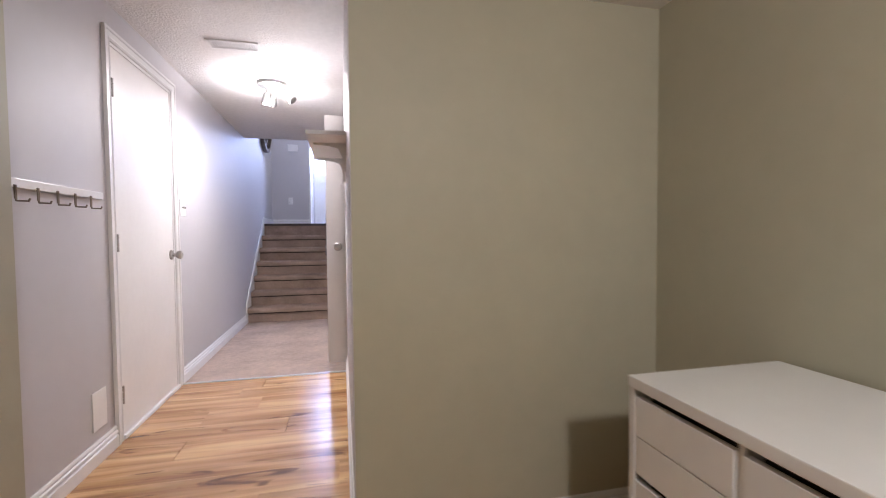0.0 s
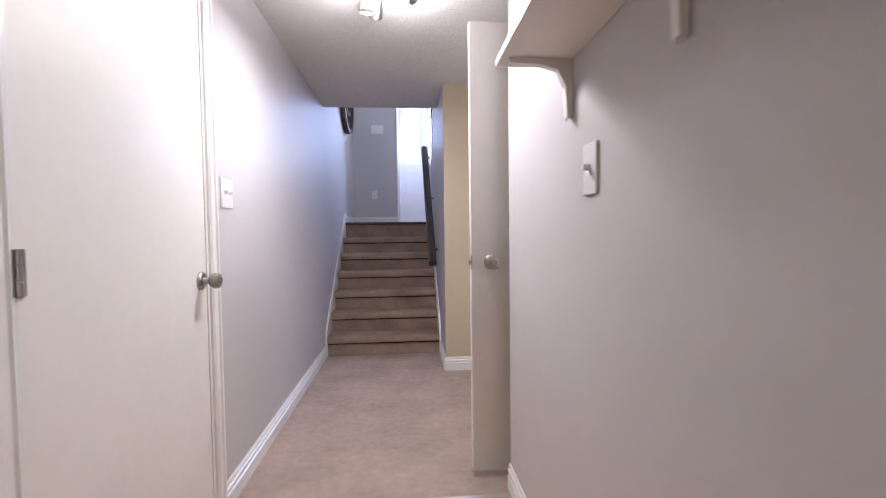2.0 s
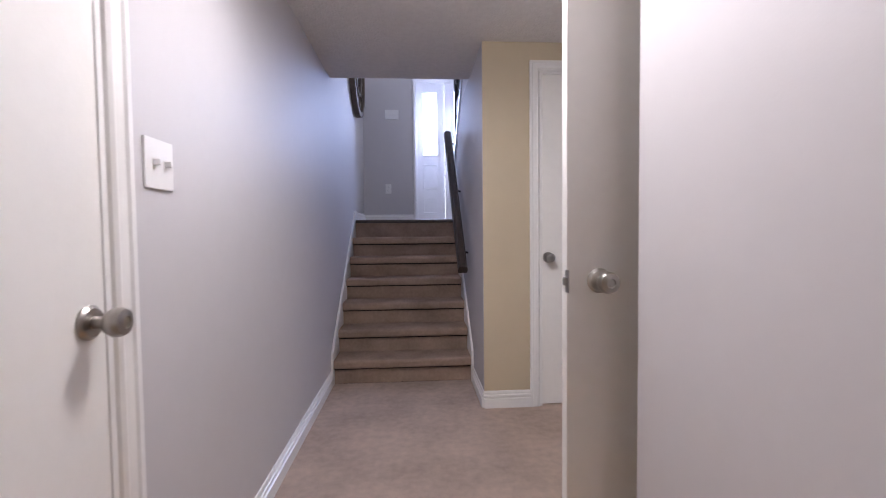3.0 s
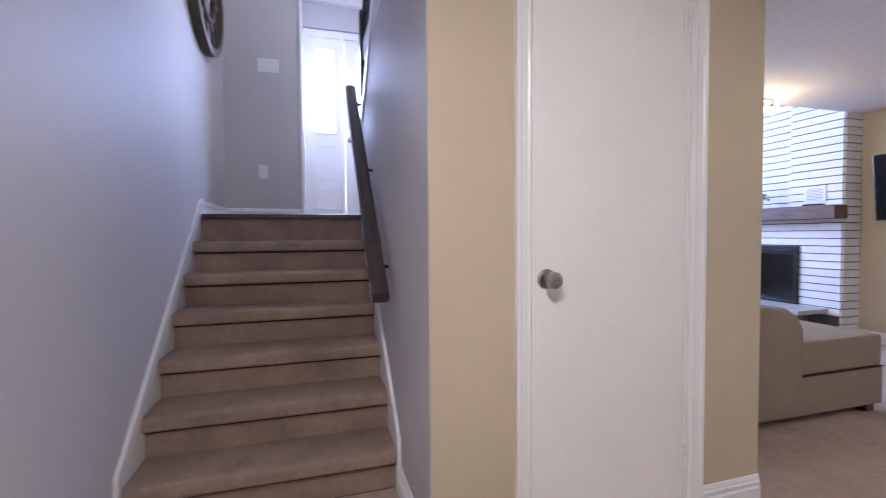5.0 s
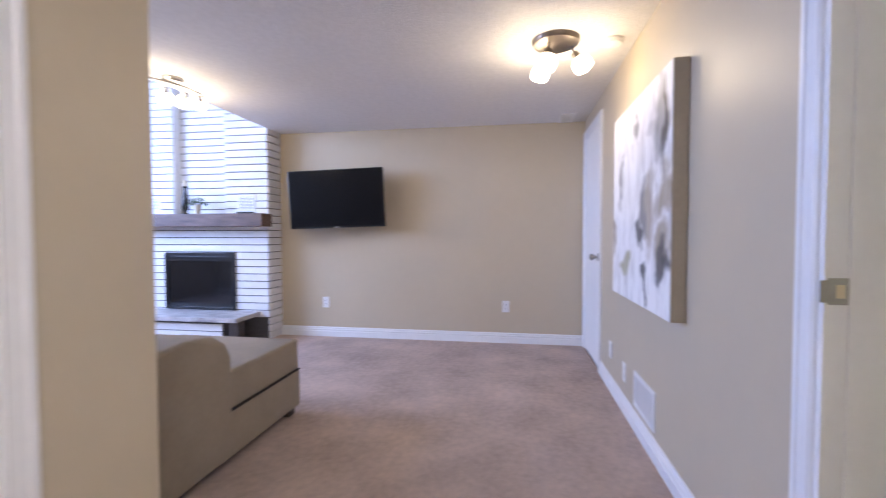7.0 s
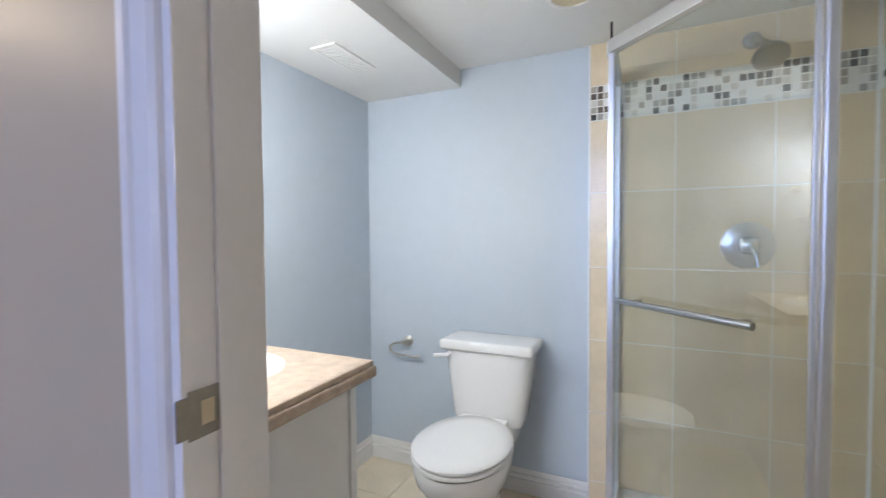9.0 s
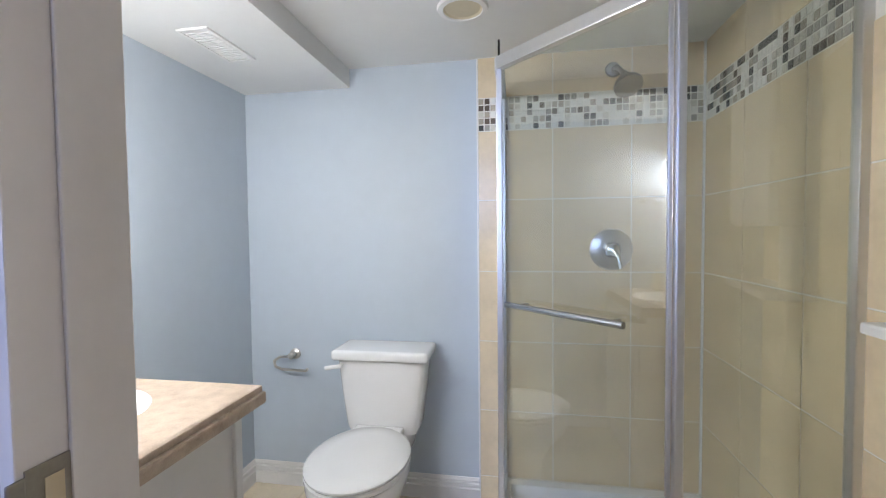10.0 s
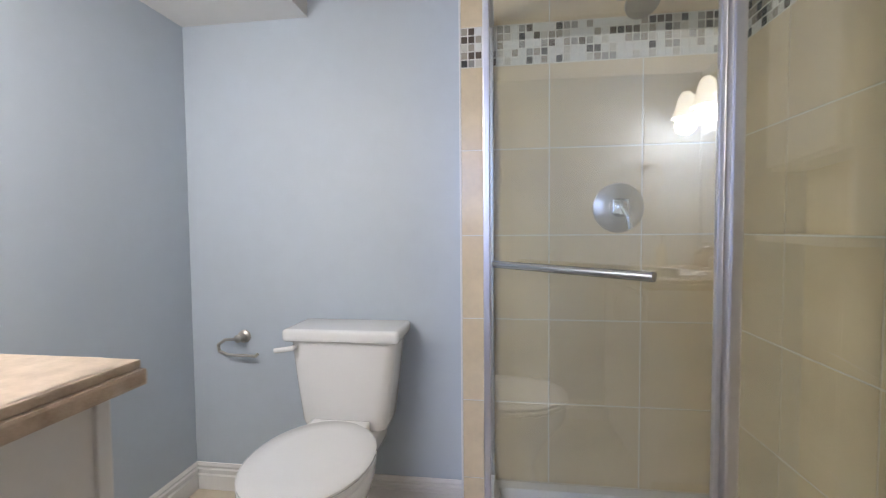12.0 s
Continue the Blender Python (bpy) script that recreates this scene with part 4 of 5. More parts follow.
# ---- living room ----
def television():
    ob = thing("television", "large black flat television on a wall bracket", "television")
    ob.matrix_world = Matrix.Translation((5.65, 5.71, 1.485)) @ Matrix.Rotation(radians(1.5), 4, "Z") @ Matrix.Rotation(radians(-1.6), 4, "X") @ Matrix.Rotation(radians(-4), 4, "Y")

    def add(n, bm, mat, label=""):
        o = part(n, bm, mat, None, label)
        o.parent = ob
        return o
    add("cabinet", boxes((0.0, 0.035, -0.51, 0.51, -0.30, 0.30), bevel=0.006), M_BLACK)
    add("screen", boxes((-0.002, 0.001, -0.50, 0.50, -0.282, 0.29)), M_SCREEN)
    add("rear_housing", boxes((0.035, 0.065, -0.36, 0.36, -0.26, 0.10), bevel=0.01), M_BLACK)
    add("badge", boxes((-0.003, -0.0005, -0.03, 0.03, -0.296, -0.288)), M_METAL)
    add("mount_arm", boxes((0.06, 0.17, -0.05, 0.05, -0.05, 0.05)), M_BLACK)
    add("wall_mount", boxes((0.155, 0.212, -0.18, 0.18, -0.12, 0.12)), M_BLACK)
    return ob


television()
art = thing("canvas_painting", "large abstract canvas in white, grey and black", "painting")
part("canvas", boxes((3.28, 4.31, YS + 0.060, YS + 0.064, 0.756, 1.815), bevel=0.001), M_PAINTING, art)
part("stretcher", boxes((3.278, 4.312, YS + 0.002, YS + 0.0595, 0.754, 1.817), bevel=0.003), M_CANVAS_EDGE, art, "tan canvas edge")

FX, FY0, FY1 = 5.63, 6.46, 8.06


def fireplace():
    """White brick chimney breast; joints are raked, a niche stands above the mantel."""
    ob = thing("fireplace", "white-painted brick chimney breast with a recessed niche", "fireplace")
    ny0, ny1 = 6.95, 7.58
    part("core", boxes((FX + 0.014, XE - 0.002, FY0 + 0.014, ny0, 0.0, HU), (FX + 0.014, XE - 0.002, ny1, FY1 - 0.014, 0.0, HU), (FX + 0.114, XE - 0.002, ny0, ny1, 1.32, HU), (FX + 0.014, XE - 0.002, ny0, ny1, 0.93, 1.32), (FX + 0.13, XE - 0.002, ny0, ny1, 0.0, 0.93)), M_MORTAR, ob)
    for a in (ny0 - 0.002, ny1 - 0.010):
        part("niche_return", boxes((FX + 0.012, FX + 0.112, a, a + 0.012, 1.336, HU)), M_BRICK, ob)
    fb = part("firebox", boxes((FX - 0.02, FX + 0.02, 6.84, 6.885, 0.305, 0.925), (FX - 0.02, FX + 0.02, 7.645, 7.69, 0.305, 0.925), (FX - 0.02, FX + 0.02, 6.885, 7.645, 0.83, 0.925), (FX - 0.02, FX + 0.02, 6.885, 7.645, 0.305, 0.335), bevel=0.004), M_BLACK, ob, "black metal insert frame")
    part("fire_glass", boxes((FX - 0.004, FX + 0.004, 6.885, 7.645, 0.335, 0.83)), M_FIREGLASS, fb)
    part("louvre", boxes((FX - 0.026, FX - 0.018, 6.90, 7.63, 0.865, 0.885), bevel=0.002), M_BLACK, fb)
    part("mantel_beam", boxes((FX - 0.19, FX - 0.001, 6.41, 8.10, 1.200, 1.335), bevel=0.008), M_MANTEL, ob, "dark rustic wooden mantel beam")
    hs = part("hearth_slab", boxes((FX - 0.42, FX - 0.001, 6.56, 8.0, 0.255, 0.30), bevel=0.005), M_STONE, ob, "grey veined stone hearth slab")
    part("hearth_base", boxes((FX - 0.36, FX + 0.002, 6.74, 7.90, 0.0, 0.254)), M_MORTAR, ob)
    part("hearth_leg", boxes((FX - 0.40, FX - 0.30, 6.55, 6.65, 0.0, 0.254), bevel=0.004), M_DARKWOOD, ob, "dark hearth support")
    rise, bh = 0.0775, 0.068

    def brick(length, depth):
        return mesh_of("brick", boxes((-depth / 2, depth / 2, -length / 2, length / 2, 0, bh), bevel=0.0018), M_BRICK)
    lens = {}

    def lay(y0, y1, xf, z, off):
        y = y0
        step = 0.60
        first = True
        while y < y1 - 0.01:
            ln = min(step * (0.5 if first and off else 1.0), y1 - y)
            first = False
            key = round(ln, 3)
            if key not in lens:
                lens[key] = brick(key - 0.001, 0.03)
            piece("brick", lens[key], (xf + 0.015, y + ln / 2, z), ob)
            y += ln
    row = 0
    z = 0.005
    while z < 3.0:
        off = row % 2
        if z > 1.32:
            lay(FY0, ny0, FX, z, off)
            lay(ny0, ny1, FX + 0.10, z, off)
            lay(ny1, FY1, FX, z, off)
        elif 0.23 < z < 0.925:
            lay(FY0, 6.84, FX, z, off)
            lay(7.69, FY1, FX, z, off)
        elif z < 0.23:
            lay(6.74, 7.90, FX - 0.376, z, off)
        elif not (1.17 < z < 1.33):
            lay(FY0, FY1, FX, z, off)
        row += 1
        z += rise
    side = mesh_of("brick", boxes((-(XE - FX) / 2 + 0.004, (XE - FX) / 2 - 0.004, -0.015, 0.015, 0, bh), bevel=0.004), M_BRICK)
    z = 0.005
    while z < 3.0:
        piece("brick", side, ((FX + XE) / 2 + 0.012, FY0 + 0.002, z), ob)
        z += rise
    return ob


fireplace()
for vy in (6.70, 7.83):
    grille("brick_vent", Matrix.Translation((FX - 0.001, vy, 1.455)) @ Matrix.Rotation(radians(-90), 4, "Y"), 0.17, 0.20, 8, "white slatted vent set in the brick")
MZ = 1.336
vase = thing("candle_holder", "tall black turned candle holder with ivory candle", "candle holder")
mv = Matrix.Translation((5.52, 7.34, MZ))
part("stand", lathe(bmesh.new(), [(0.030, 0), (0.030, 0.012), (0.018, 0.02), (0.030, 0.05), (0.036, 0.10), (0.026, 0.20), (0.016, 0.27), (0.026, 0.285), (0.026, 0.292)], mv), M_BLACK, vase, smooth=True)
part("candle", lathe(bmesh.new(), [(0.021, 0.292), (0.021, 0.355), (0.006, 0.357)], mv), M_WAX, vase, "ivory candle", True)


def potted_plant(x, y, z):
    ob = thing("potted_plant", "small leafy green plant in a cream pot", "plant")
    part("pot", lathe(bmesh.new(), [(0.028, 0), (0.038, 0.085), (0.041, 0.085), (0.041, 0.096), (0.030, 0.092)], Matrix.Translation((x, y, z))), M_POT, ob, smooth=True)
    bm = bmesh.new()
    rng = random.Random(4)
    for i in range(90):
        a, el, r = rng.uniform(0, 6.28), rng.uniform(-0.2, 1.3), rng.uniform(0.03, 0.10)
        c = Vector((x + r * math.cos(a) * math.cos(el), y + r * math.sin(a) * math.cos(el), z + 0.10 + r * 0.75 * math.sin(el)))
        m = Matrix.Translation(c) @ Euler((rng.uniform(-1, 1), rng.uniform(-1, 1), a)).to_matrix().to_4x4()
        pts = [(-0.018, 0, 0), (0, 0.007, 0.004), (0.020, 0, -0.004), (0, -0.007, 0.004)]
        bm.faces.new([bm.verts.new(m @ Vector(p)) for p in pts])
    part("foliage", bm, M_LEAF, ob, "dense small green leaves")
    return ob


potted_plant(5.51, 7.19, MZ)
remote = thing("remote_box", "flat black box on the mantel", "box")
part("body", boxes((5.50, 5.56, 6.56, 6.74, MZ, MZ + 0.018), bevel=0.004), M_BLACK, remote)


def cushion(bm, x0, x1, y0, y1, z0, z1, r):
    box(bm, x0, x1, y0, y1, z0, z1, bevel=r, seg=4)
    return bm


def sofa():
    ob = thing("sectional_sofa", "khaki microfibre sectional sofa with chaise end", "sofa")
    y0, ya, y1 = 5.215, 6.05, 7.75
    part("chaise_base", cushion(bmesh.new(), 3.14, 3.925, y0, ya, 0.05, 0.275, 0.02), M_SOFA, ob, smooth=True)
    part("chaise_cushion", cushion(bmesh.new(), 3.17, 3.915, y0 + 0.005, ya, 0.278, 0.465, 0.020), M_SOFA, ob, "flat chaise seat cushion", True)
    part("seat_base", cushion(bmesh.new(), 3.14, 3.54, ya + 0.004, y1, 0.05, 0.275, 0.02), M_SOFA, ob, smooth=True)
    for a, b in ((ya + 0.006, 6.78), (6.786, 7.52)):
        part("seat_cushion", cushion(bmesh.new(), 3.17, 3.56, a, b, 0.278, 0.465, 0.045), M_SOFA, ob, smooth=True)
    bm = bmesh.new()
    prof = [(2.46, 0.05), (3.18, 0.05), (3.27, 0.30), (3.26, 0.54), (3.22, 0.61), (3.14, 0.66), (2.98, 0.672), (2.60, 0.655), (2.50, 0.60), (2.46, 0.50)]
    extrude_profile(bm, [(-u, v) for u, v in prof], Matrix.Translation((0, y0 - 0.01, 0)) @ Matrix.Rotation(radians(90), 4, "Z"), y1 - y0)
    bmesh.ops.bevel(bm, geom=[e for e in bm.edges if abs((e.verts[0].co - e.verts[1].co).y) < 0.01], offset=0.035, segments=4, affect="EDGES", profile=0.5)
    part("backrest", bm, M_SOFA, ob, "rounded high backrest", True)
    part("armrest", cushion(bmesh.new(), 2.60, 3.46, y1 + 0.002, y1 + 0.22, 0.05, 0.62, 0.06), M_SOFA, ob, smooth=True)
    # thin black strip draws the shade in the gap under the chaise cushion
    part("seam_shade", boxes((3.24, 3.928, y0 - 0.003, y0 + 0.02, 0.2745, 0.2775)), M_JOINT_SHADE, ob)
    for fx, fy in ((3.86, y0 + 0.06), (3.86, ya - 0.08), (2.56, y0 + 0.06), (3.36, y1 - 0.05), (2.56, y1 - 0.05)):
        part("foot", boxes((fx - 0.035, fx + 0.035, fy - 0.035, fy + 0.035, 0.0, 0.052), bevel=0.006), M_DARKWOOD, ob, "dark wooden block foot")
    return ob


sofa()
mug = thing("mug", "white mug standing on the sofa armrest", "mug")
mg = Matrix.Translation((3.05, 7.86, 0.621))
part("cup", lathe(bmesh.new(), [(0.032, 0), (0.038, 0.02), (0.040, 0.085), (0.036, 0.085), (0.033, 0.02)], mg), M_PORC, mug, smooth=True)
part("handle", pipe(bmesh.new(), [(3.09, 7.86, 0.69), (3.115, 7.86, 0.68), (3.115, 7.86, 0.655), (3.088, 7.86, 0.645)], 0.005), M_PORC, mug, smooth=True)


# ---- bathroom ----
def toilet():
    ob = thing("toilet", "white two-piece porcelain toilet with closed lid", "toilet")
    cx, yb = 2.626, 1.60
    bm = bmesh.new()
    rings = []
    for z, w, d in ((0.375, 0.150, 0.155), (0.40, 0.160, 0.165), (0.55, 0.180, 0.178), (0.69, 0.195, 0.185)):
        ring = []
        for k in range(32):
            a = 2 * math.pi * k / 32
            c, s = math.cos(a), math.sin(a)
            ring.append(bm.verts.new((cx + w * math.copysign(abs(c) ** 0.35, c), yb + 0.095 + d / 2 * math.copysign(abs(s) ** 0.35, s), z)))
        rings.append(ring)
    for p, q in zip(rings[:-1], rings[1:]):
        for k in range(32):
            bm.faces.new((p[k], p[(k + 1) % 32], q[(k + 1) % 32], q[k]))
    bm.faces.new(rings[0])
    bm.faces.new(rings[-1])
    tank = part("tank", bm, M_PORC, ob, smooth=True)
    part("tank_lid", box(bmesh.new(), cx - 0.210, cx + 0.210, yb - 0.004, yb + 0.205, 0.690, 0.735, bevel=0.018, seg=4), M_PORC, ob, "rounded tank lid", True)
    lever = part("flush_lever", pipe(bmesh.new(), [(cx + 0.165, yb + 0.19, 0.672), (cx + 0.165, yb + 0.215, 0.672), (cx + 0.225, yb + 0.222, 0.664)], 0.009), M_PORC, tank, smooth=True)

    def oval(bm, rows):
        rs = []
        for w, yc, l, z in rows:
            ring = []
            for k in range(36):
                a = 2 * math.pi * k / 36
                s = math.sin(a)
                ring.append(bm.verts.new((cx + w * math.cos(a) * (1.0 if s > 0 else 1.0), yc + l * s, z)))
            rs.append(ring)
        for p, q in zip(rs[:-1], rs[1:]):
            for k in range(36):
                bm.faces.new((p[k], p[(k + 1) % 36], q[(k + 1) % 36], q[k]))
        bm.faces.new(rs[0])
        bm.faces.new(rs[-1])
        return bm
    yc = 2.03
    part("bowl", oval(bmesh.new(), [(0.125, 1.94, 0.22, 0.0), (0.12, 1.94, 0.215, 0.03), (0.105, 1.95, 0.19, 0.13), (0.125, 1.98, 0.20, 0.22), (0.170, yc, 0.225, 0.31), (0.182, yc, 0.236, 0.36), (0.180, yc, 0.232, 0.378)]), M_PORC, ob, smooth=True)
    part("bowl_shelf", box(bmesh.new(), cx - 0.12, cx + 0.12, yb + 0.01, yb + 0.30, 0.28, 0.374, bevel=0.03, seg=3), M_PORC, ob, smooth=True)
    part("seat", oval(bmesh.new(), [(0.180, yc, 0.232, 0.381), (0.186, yc, 0.238, 0.386), (0.186, yc, 0.238, 0.396), (0.180, yc, 0.232, 0.400)]), M_PORC, ob, smooth=True)
    part("lid", oval(bmesh.new(), [(0.182, yc, 0.234, 0.403), (0.186, yc, 0.238, 0.408), (0.186, yc, 0.238, 0.414), (0.176, yc, 0.226, 0.421), (0.12, yc, 0.16, 0.424)]), M_PORC, ob, "closed oval lid", True)
    part("lid_hinge", boxes((cx - 0.105, cx + 0.105, yb + 0.185, yb + 0.275, 0.376, 0.419), bevel=0.010), M_PORC, ob)
    return ob


toilet()
tp = thing("paper_holder", "brushed nickel open toilet paper holder, empty", "paper holder")
part("post", lathe(bmesh.new(), [(0.026, 0), (0.026, 0.008), (0.014, 0.014), (0.012, 0.045), (0.016, 0.05), (0.010, 0.054)], Matrix.Translation((3.115, BY0, 0.65)) @ Matrix.Rotation(radians(-90), 4, "X")), M_METAL, tp, smooth=True)
part("loop", pipe(bmesh.new(), [(3.115, 1.628, 0.65), (3.17, 1.63, 0.645), (3.20, 1.63, 0.625), (3.195, 1.63, 0.598), (3.16, 1.63, 0.585), (3.04, 1.63, 0.583), (3.03, 1.63, 0.592)], 0.006), M_METAL, tp, smooth=True)


def vanity():
    ob = thing("vanity_cabinet", "white laminate vanity cabinet", "cabinet")
    x0, x1, y0, y1 = 2.685, BX1 - 0.002, 2.605, BY1 - 0.016
    part("body", boxes((x0 + 0.02, x1, y0, y1, 0.08, 0.828), bevel=0.002), M_VAN, ob)
    part("plinth", boxes((x0 + 0.06, x1, y0 + 0.01, y1, 0.0, 0.08)), M_VAN, ob)
    part("corner_stile", boxes((x0 + 0.012, x0 + 0.045, y0 - 0.006, y0 + 0.02, 0.0, 0.828), bevel=0.004), M_VAN, ob)
    for xa, xb, hx in ((x0 + 0.05, 3.015, 2.98), (3.021, x1 - 0.01, 3.055)):
        d = part("door", boxes((xa, xb, y0 - 0.018, y0 - 0.001, 0.10, 0.80), bevel=0.003), M_VAN, ob)
        part("handle", pipe(bmesh.new(), [(hx, y0 - 0.018, 0.64), (hx, y0 - 0.040, 0.64), (hx, y0 - 0.040, 0.74), (hx, y0 - 0.018, 0.74)], 0.005), M_METAL, d, smooth=True)
    top = thing("countertop", "beige speckled stone countertop with stepped edge", "worktop")
    bm = bmesh.new()
    xa, ya = 2.64, 2.585
    cx, cy, rx, ry, seg = 2.99, 2.80, 0.20, 0.145, 40
    rim, outer = [], []
    X0, X1, Y0, Y1 = xa + 0.012, BX1 - 0.001, ya + 0.012, BY1 - 0.014
    for k in range(seg):
        a = 2 * math.pi * k / seg
        c, s = math.cos(a), math.sin(a)
        rim.append(bm.verts.new((cx + rx * c, cy + ry * s, 0.875)))
        f = min((X1 - cx) / c if c > 1e-6 else (X0 - cx) / c if c < -1e-6 else 9, (Y1 - cy) / s if s > 1e-6 else (Y0 - cy) / s if s < -1e-6 else 9)
        outer.append(bm.verts.new((cx + f * c, cy + f * s, 0.875)))
    for k in range(seg):
        bm.faces.new((rim[k], rim[(k + 1) % seg], outer[(k + 1) % seg], outer[k]))
    part("slab_top", bm, M_COUNTER, top)
    part("edge_upper", boxes((xa + 0.006, xa + 0.10, ya + 0.006, Y1, 0.858, 0.8735), (xa + 0.10, X1, ya + 0.006, ya + 0.05, 0.858, 0.8735), bevel=0.004), M_COUNTER, top)
    part("edge_lower", boxes((xa, xa + 0.10, ya, Y1, 0.830, 0.858), (xa + 0.10, X1, ya, ya + 0.05, 0.830, 0.858), bevel=0.006), M_COUNTER, top)
    bm = bmesh.new()
    prev = None
    for f, z in ((1.0, 0.8752), (0.97, 0.865), (0.90, 0.82), (0.70, 0.765), (0.35, 0.745), (0.05, 0.742)):
        ring = [bm.verts.new((cx + rx * f * math.cos(2 * math.pi * k / seg), cy + ry * f * math.sin(2 * math.pi * k / seg), z)) for k in range(seg)]
        if prev:
            for k in range(seg):
                bm.faces.new((prev[k], prev[(k + 1) % seg], ring[(k + 1) % seg], ring[k]))
        prev = ring
    bm.faces.new(prev)
    part("basin", bm, M_PORC, top, "white oval basin", True)
    part("backsplash", boxes((X0 + 0.05, X1, Y1 - 0.02, Y1, 0.876, 0.96), bevel=0.003), M_COUNTER, top, "beige backsplash strip")
    f = thing("faucet", "polished chrome basin faucet", "faucet")
    part("spout", pipe(bmesh.new(), [(cx, 3.02, 0.876), (cx, 3.02, 0.96), (cx, 3.00, 0.985), (cx, 2.94, 0.98), (cx, 2.92, 0.955)], 0.011), M_CHROME, f, smooth=True)
    for dx in (-0.08, 0.08):
        part("tap_handle", lathe(bmesh.new(), [(0.020, 0.876), (0.018, 0.90), (0.024, 0.93), (0.012, 0.94)], Matrix.Translation((cx + dx, 3.02, 0))), M_CHROME, f, smooth=True)
    s = thing("soap_dispenser", "cream soap dispenser with a pump on the vanity", "soap dispenser")
    part("bottle", lathe(bmesh.new(), [(0.026, 0.8765), (0.028, 0.89), (0.028, 0.96), (0.012, 0.985), (0.012, 1.0)], Matrix.Translation((3.27, 2.86, 0))), M_POT, s, smooth=True)
    part("pump", pipe(bmesh.new(), [(3.27, 2.86, 1.0), (3.27, 2.86, 1.035), (3.235, 2.86, 1.035)], 0.006), M_CHROME, s, smooth=True)
    mir = thing("mirror", "frameless mirror above the vanity", "mirror")
    part("mirror_glass", boxes((2.68, 3.30, BY1 - 0.020, BY1 - 0.0125, 1.00, 1.56), bevel=0.002), material("mirror_silver", (0.9, 0.9, 0.9), 0.02, 1.0, vary=0.0), mir)
    li = thing("vanity_light", "vanity light with three lit bell shades", "wall light")
    part("back_plate", boxes((2.80, 3.31, BY1 - 0.035, BY1 - 0.0125, 1.70, 1.78), bevel=0.006), M_METAL, li)
    for x in (2.79, 3.00, 3.22):
        a = part("arm", pipe(bmesh.new(), [(x, BY1 - 0.03, 1.74), (x, BY1 - 0.09, 1.79), (x, BY1 - 0.14, 1.76)], 0.008), M_METAL, li, smooth=True)
        part("bell_shade", lathe(bmesh.new(), [(0.020, 1.765), (0.034, 1.745), (0.044, 1.70), (0.054, 1.66), (0.070, 1.635), (0.064, 1.637), (0.01, 1.66)], Matrix.Translation((x, BY1 - 0.14, 0))), M_SHADE2, a, "lit frosted glass bell shade", True)
    rg = thing("towel_ring", "nickel towel ring on the pale blue wall", "towel ring")
    part("post", lathe(bmesh.new(), [(0.024, 0), (0.022, 0.01), (0.010, 0.02), (0.010, 0.05)], Matrix.Translation((BX1, 2.80, 1.42)) @ Matrix.Rotation(radians(-90), 4, "Y")), M_METAL, rg, smooth=True)
    part("ring", pipe(bmesh.new(), [(BX1 - 0.045, 2.80 + 0.075 * math.sin(k * math.pi / 12), 1.345 + 0.075 * math.cos(k * math.pi / 12)) for k in range(25)], 0.005, 8), M_METAL, rg, smooth=True)


vanity()

can = thing("recessed_light", "recessed ceiling can with cream reflector, unlit", "ceiling light")
bm = bmesh.new()
seg, prev = 32, None
for r, z in ((0.085, HB - 0.002), (0.085, HB - 0.007), (0.066, HB - 0.008), (0.060, HB + 0.03), (0.03, HB + 0.032)):
    ring = [bm.verts.new((2.23 + r * math.cos(2 * math.pi * k / seg), 2.03 + r * math.sin(2 * math.pi * k / seg), z if z < HB else HB - 0.0035)) for k in range(seg)]
    if prev:
        for k in range(seg):
            bm.faces.new((prev[k], prev[(k + 1) % seg], ring[(k + 1) % seg], ring[k]))
    prev = ring
bm.faces.new(prev)
part("reflector", bm, M_CAN, can)
bm = bmesh.new()
rings = [[bm.verts.new((2.23 + r * math.cos(2 * math.pi * k / seg), 2.03 + r * math.sin(2 * math.pi * k / seg), z)) for k in range(seg)] for r, z in ((0.064, HB - 0.003), (0.068, HB - 0.012), (0.084, HB - 0.010), (0.088, HB - 0.001))]
for p, q in zip(rings[:-1], rings[1:]):
    for k in range(seg):
        bm.faces.new((p[k], p[(k + 1) % seg], q[(k + 1) % seg], q[k]))
part("trim_ring", bm, M_WHITE, can, smooth=True)


# ---- shower ----
PW0, PA, PB, PC = (2.112, 1.605), (2.112, 1.955), (1.672, 2.385), (1.305, 2.42)   # south wall end, door hinge, post, west wall end
SH = 1.825


def bar_between(name, a, b, z0, z1, w, mat, parent, label="", bevel=0.003, cut=0.0):
    a, b = Vector((*a, 0)), Vector((*b, 0))
    d = (b - a)
    m = Matrix.Translation(a) @ Matrix.Rotation(math.atan2(d.y, d.x), 4, "Z")
    bm = boxes((cut, d.length - cut, -w / 2, w / 2, z0, z1), bevel=bevel)
    bm.transform(m)
    return part(name, bm, mat, parent, label)


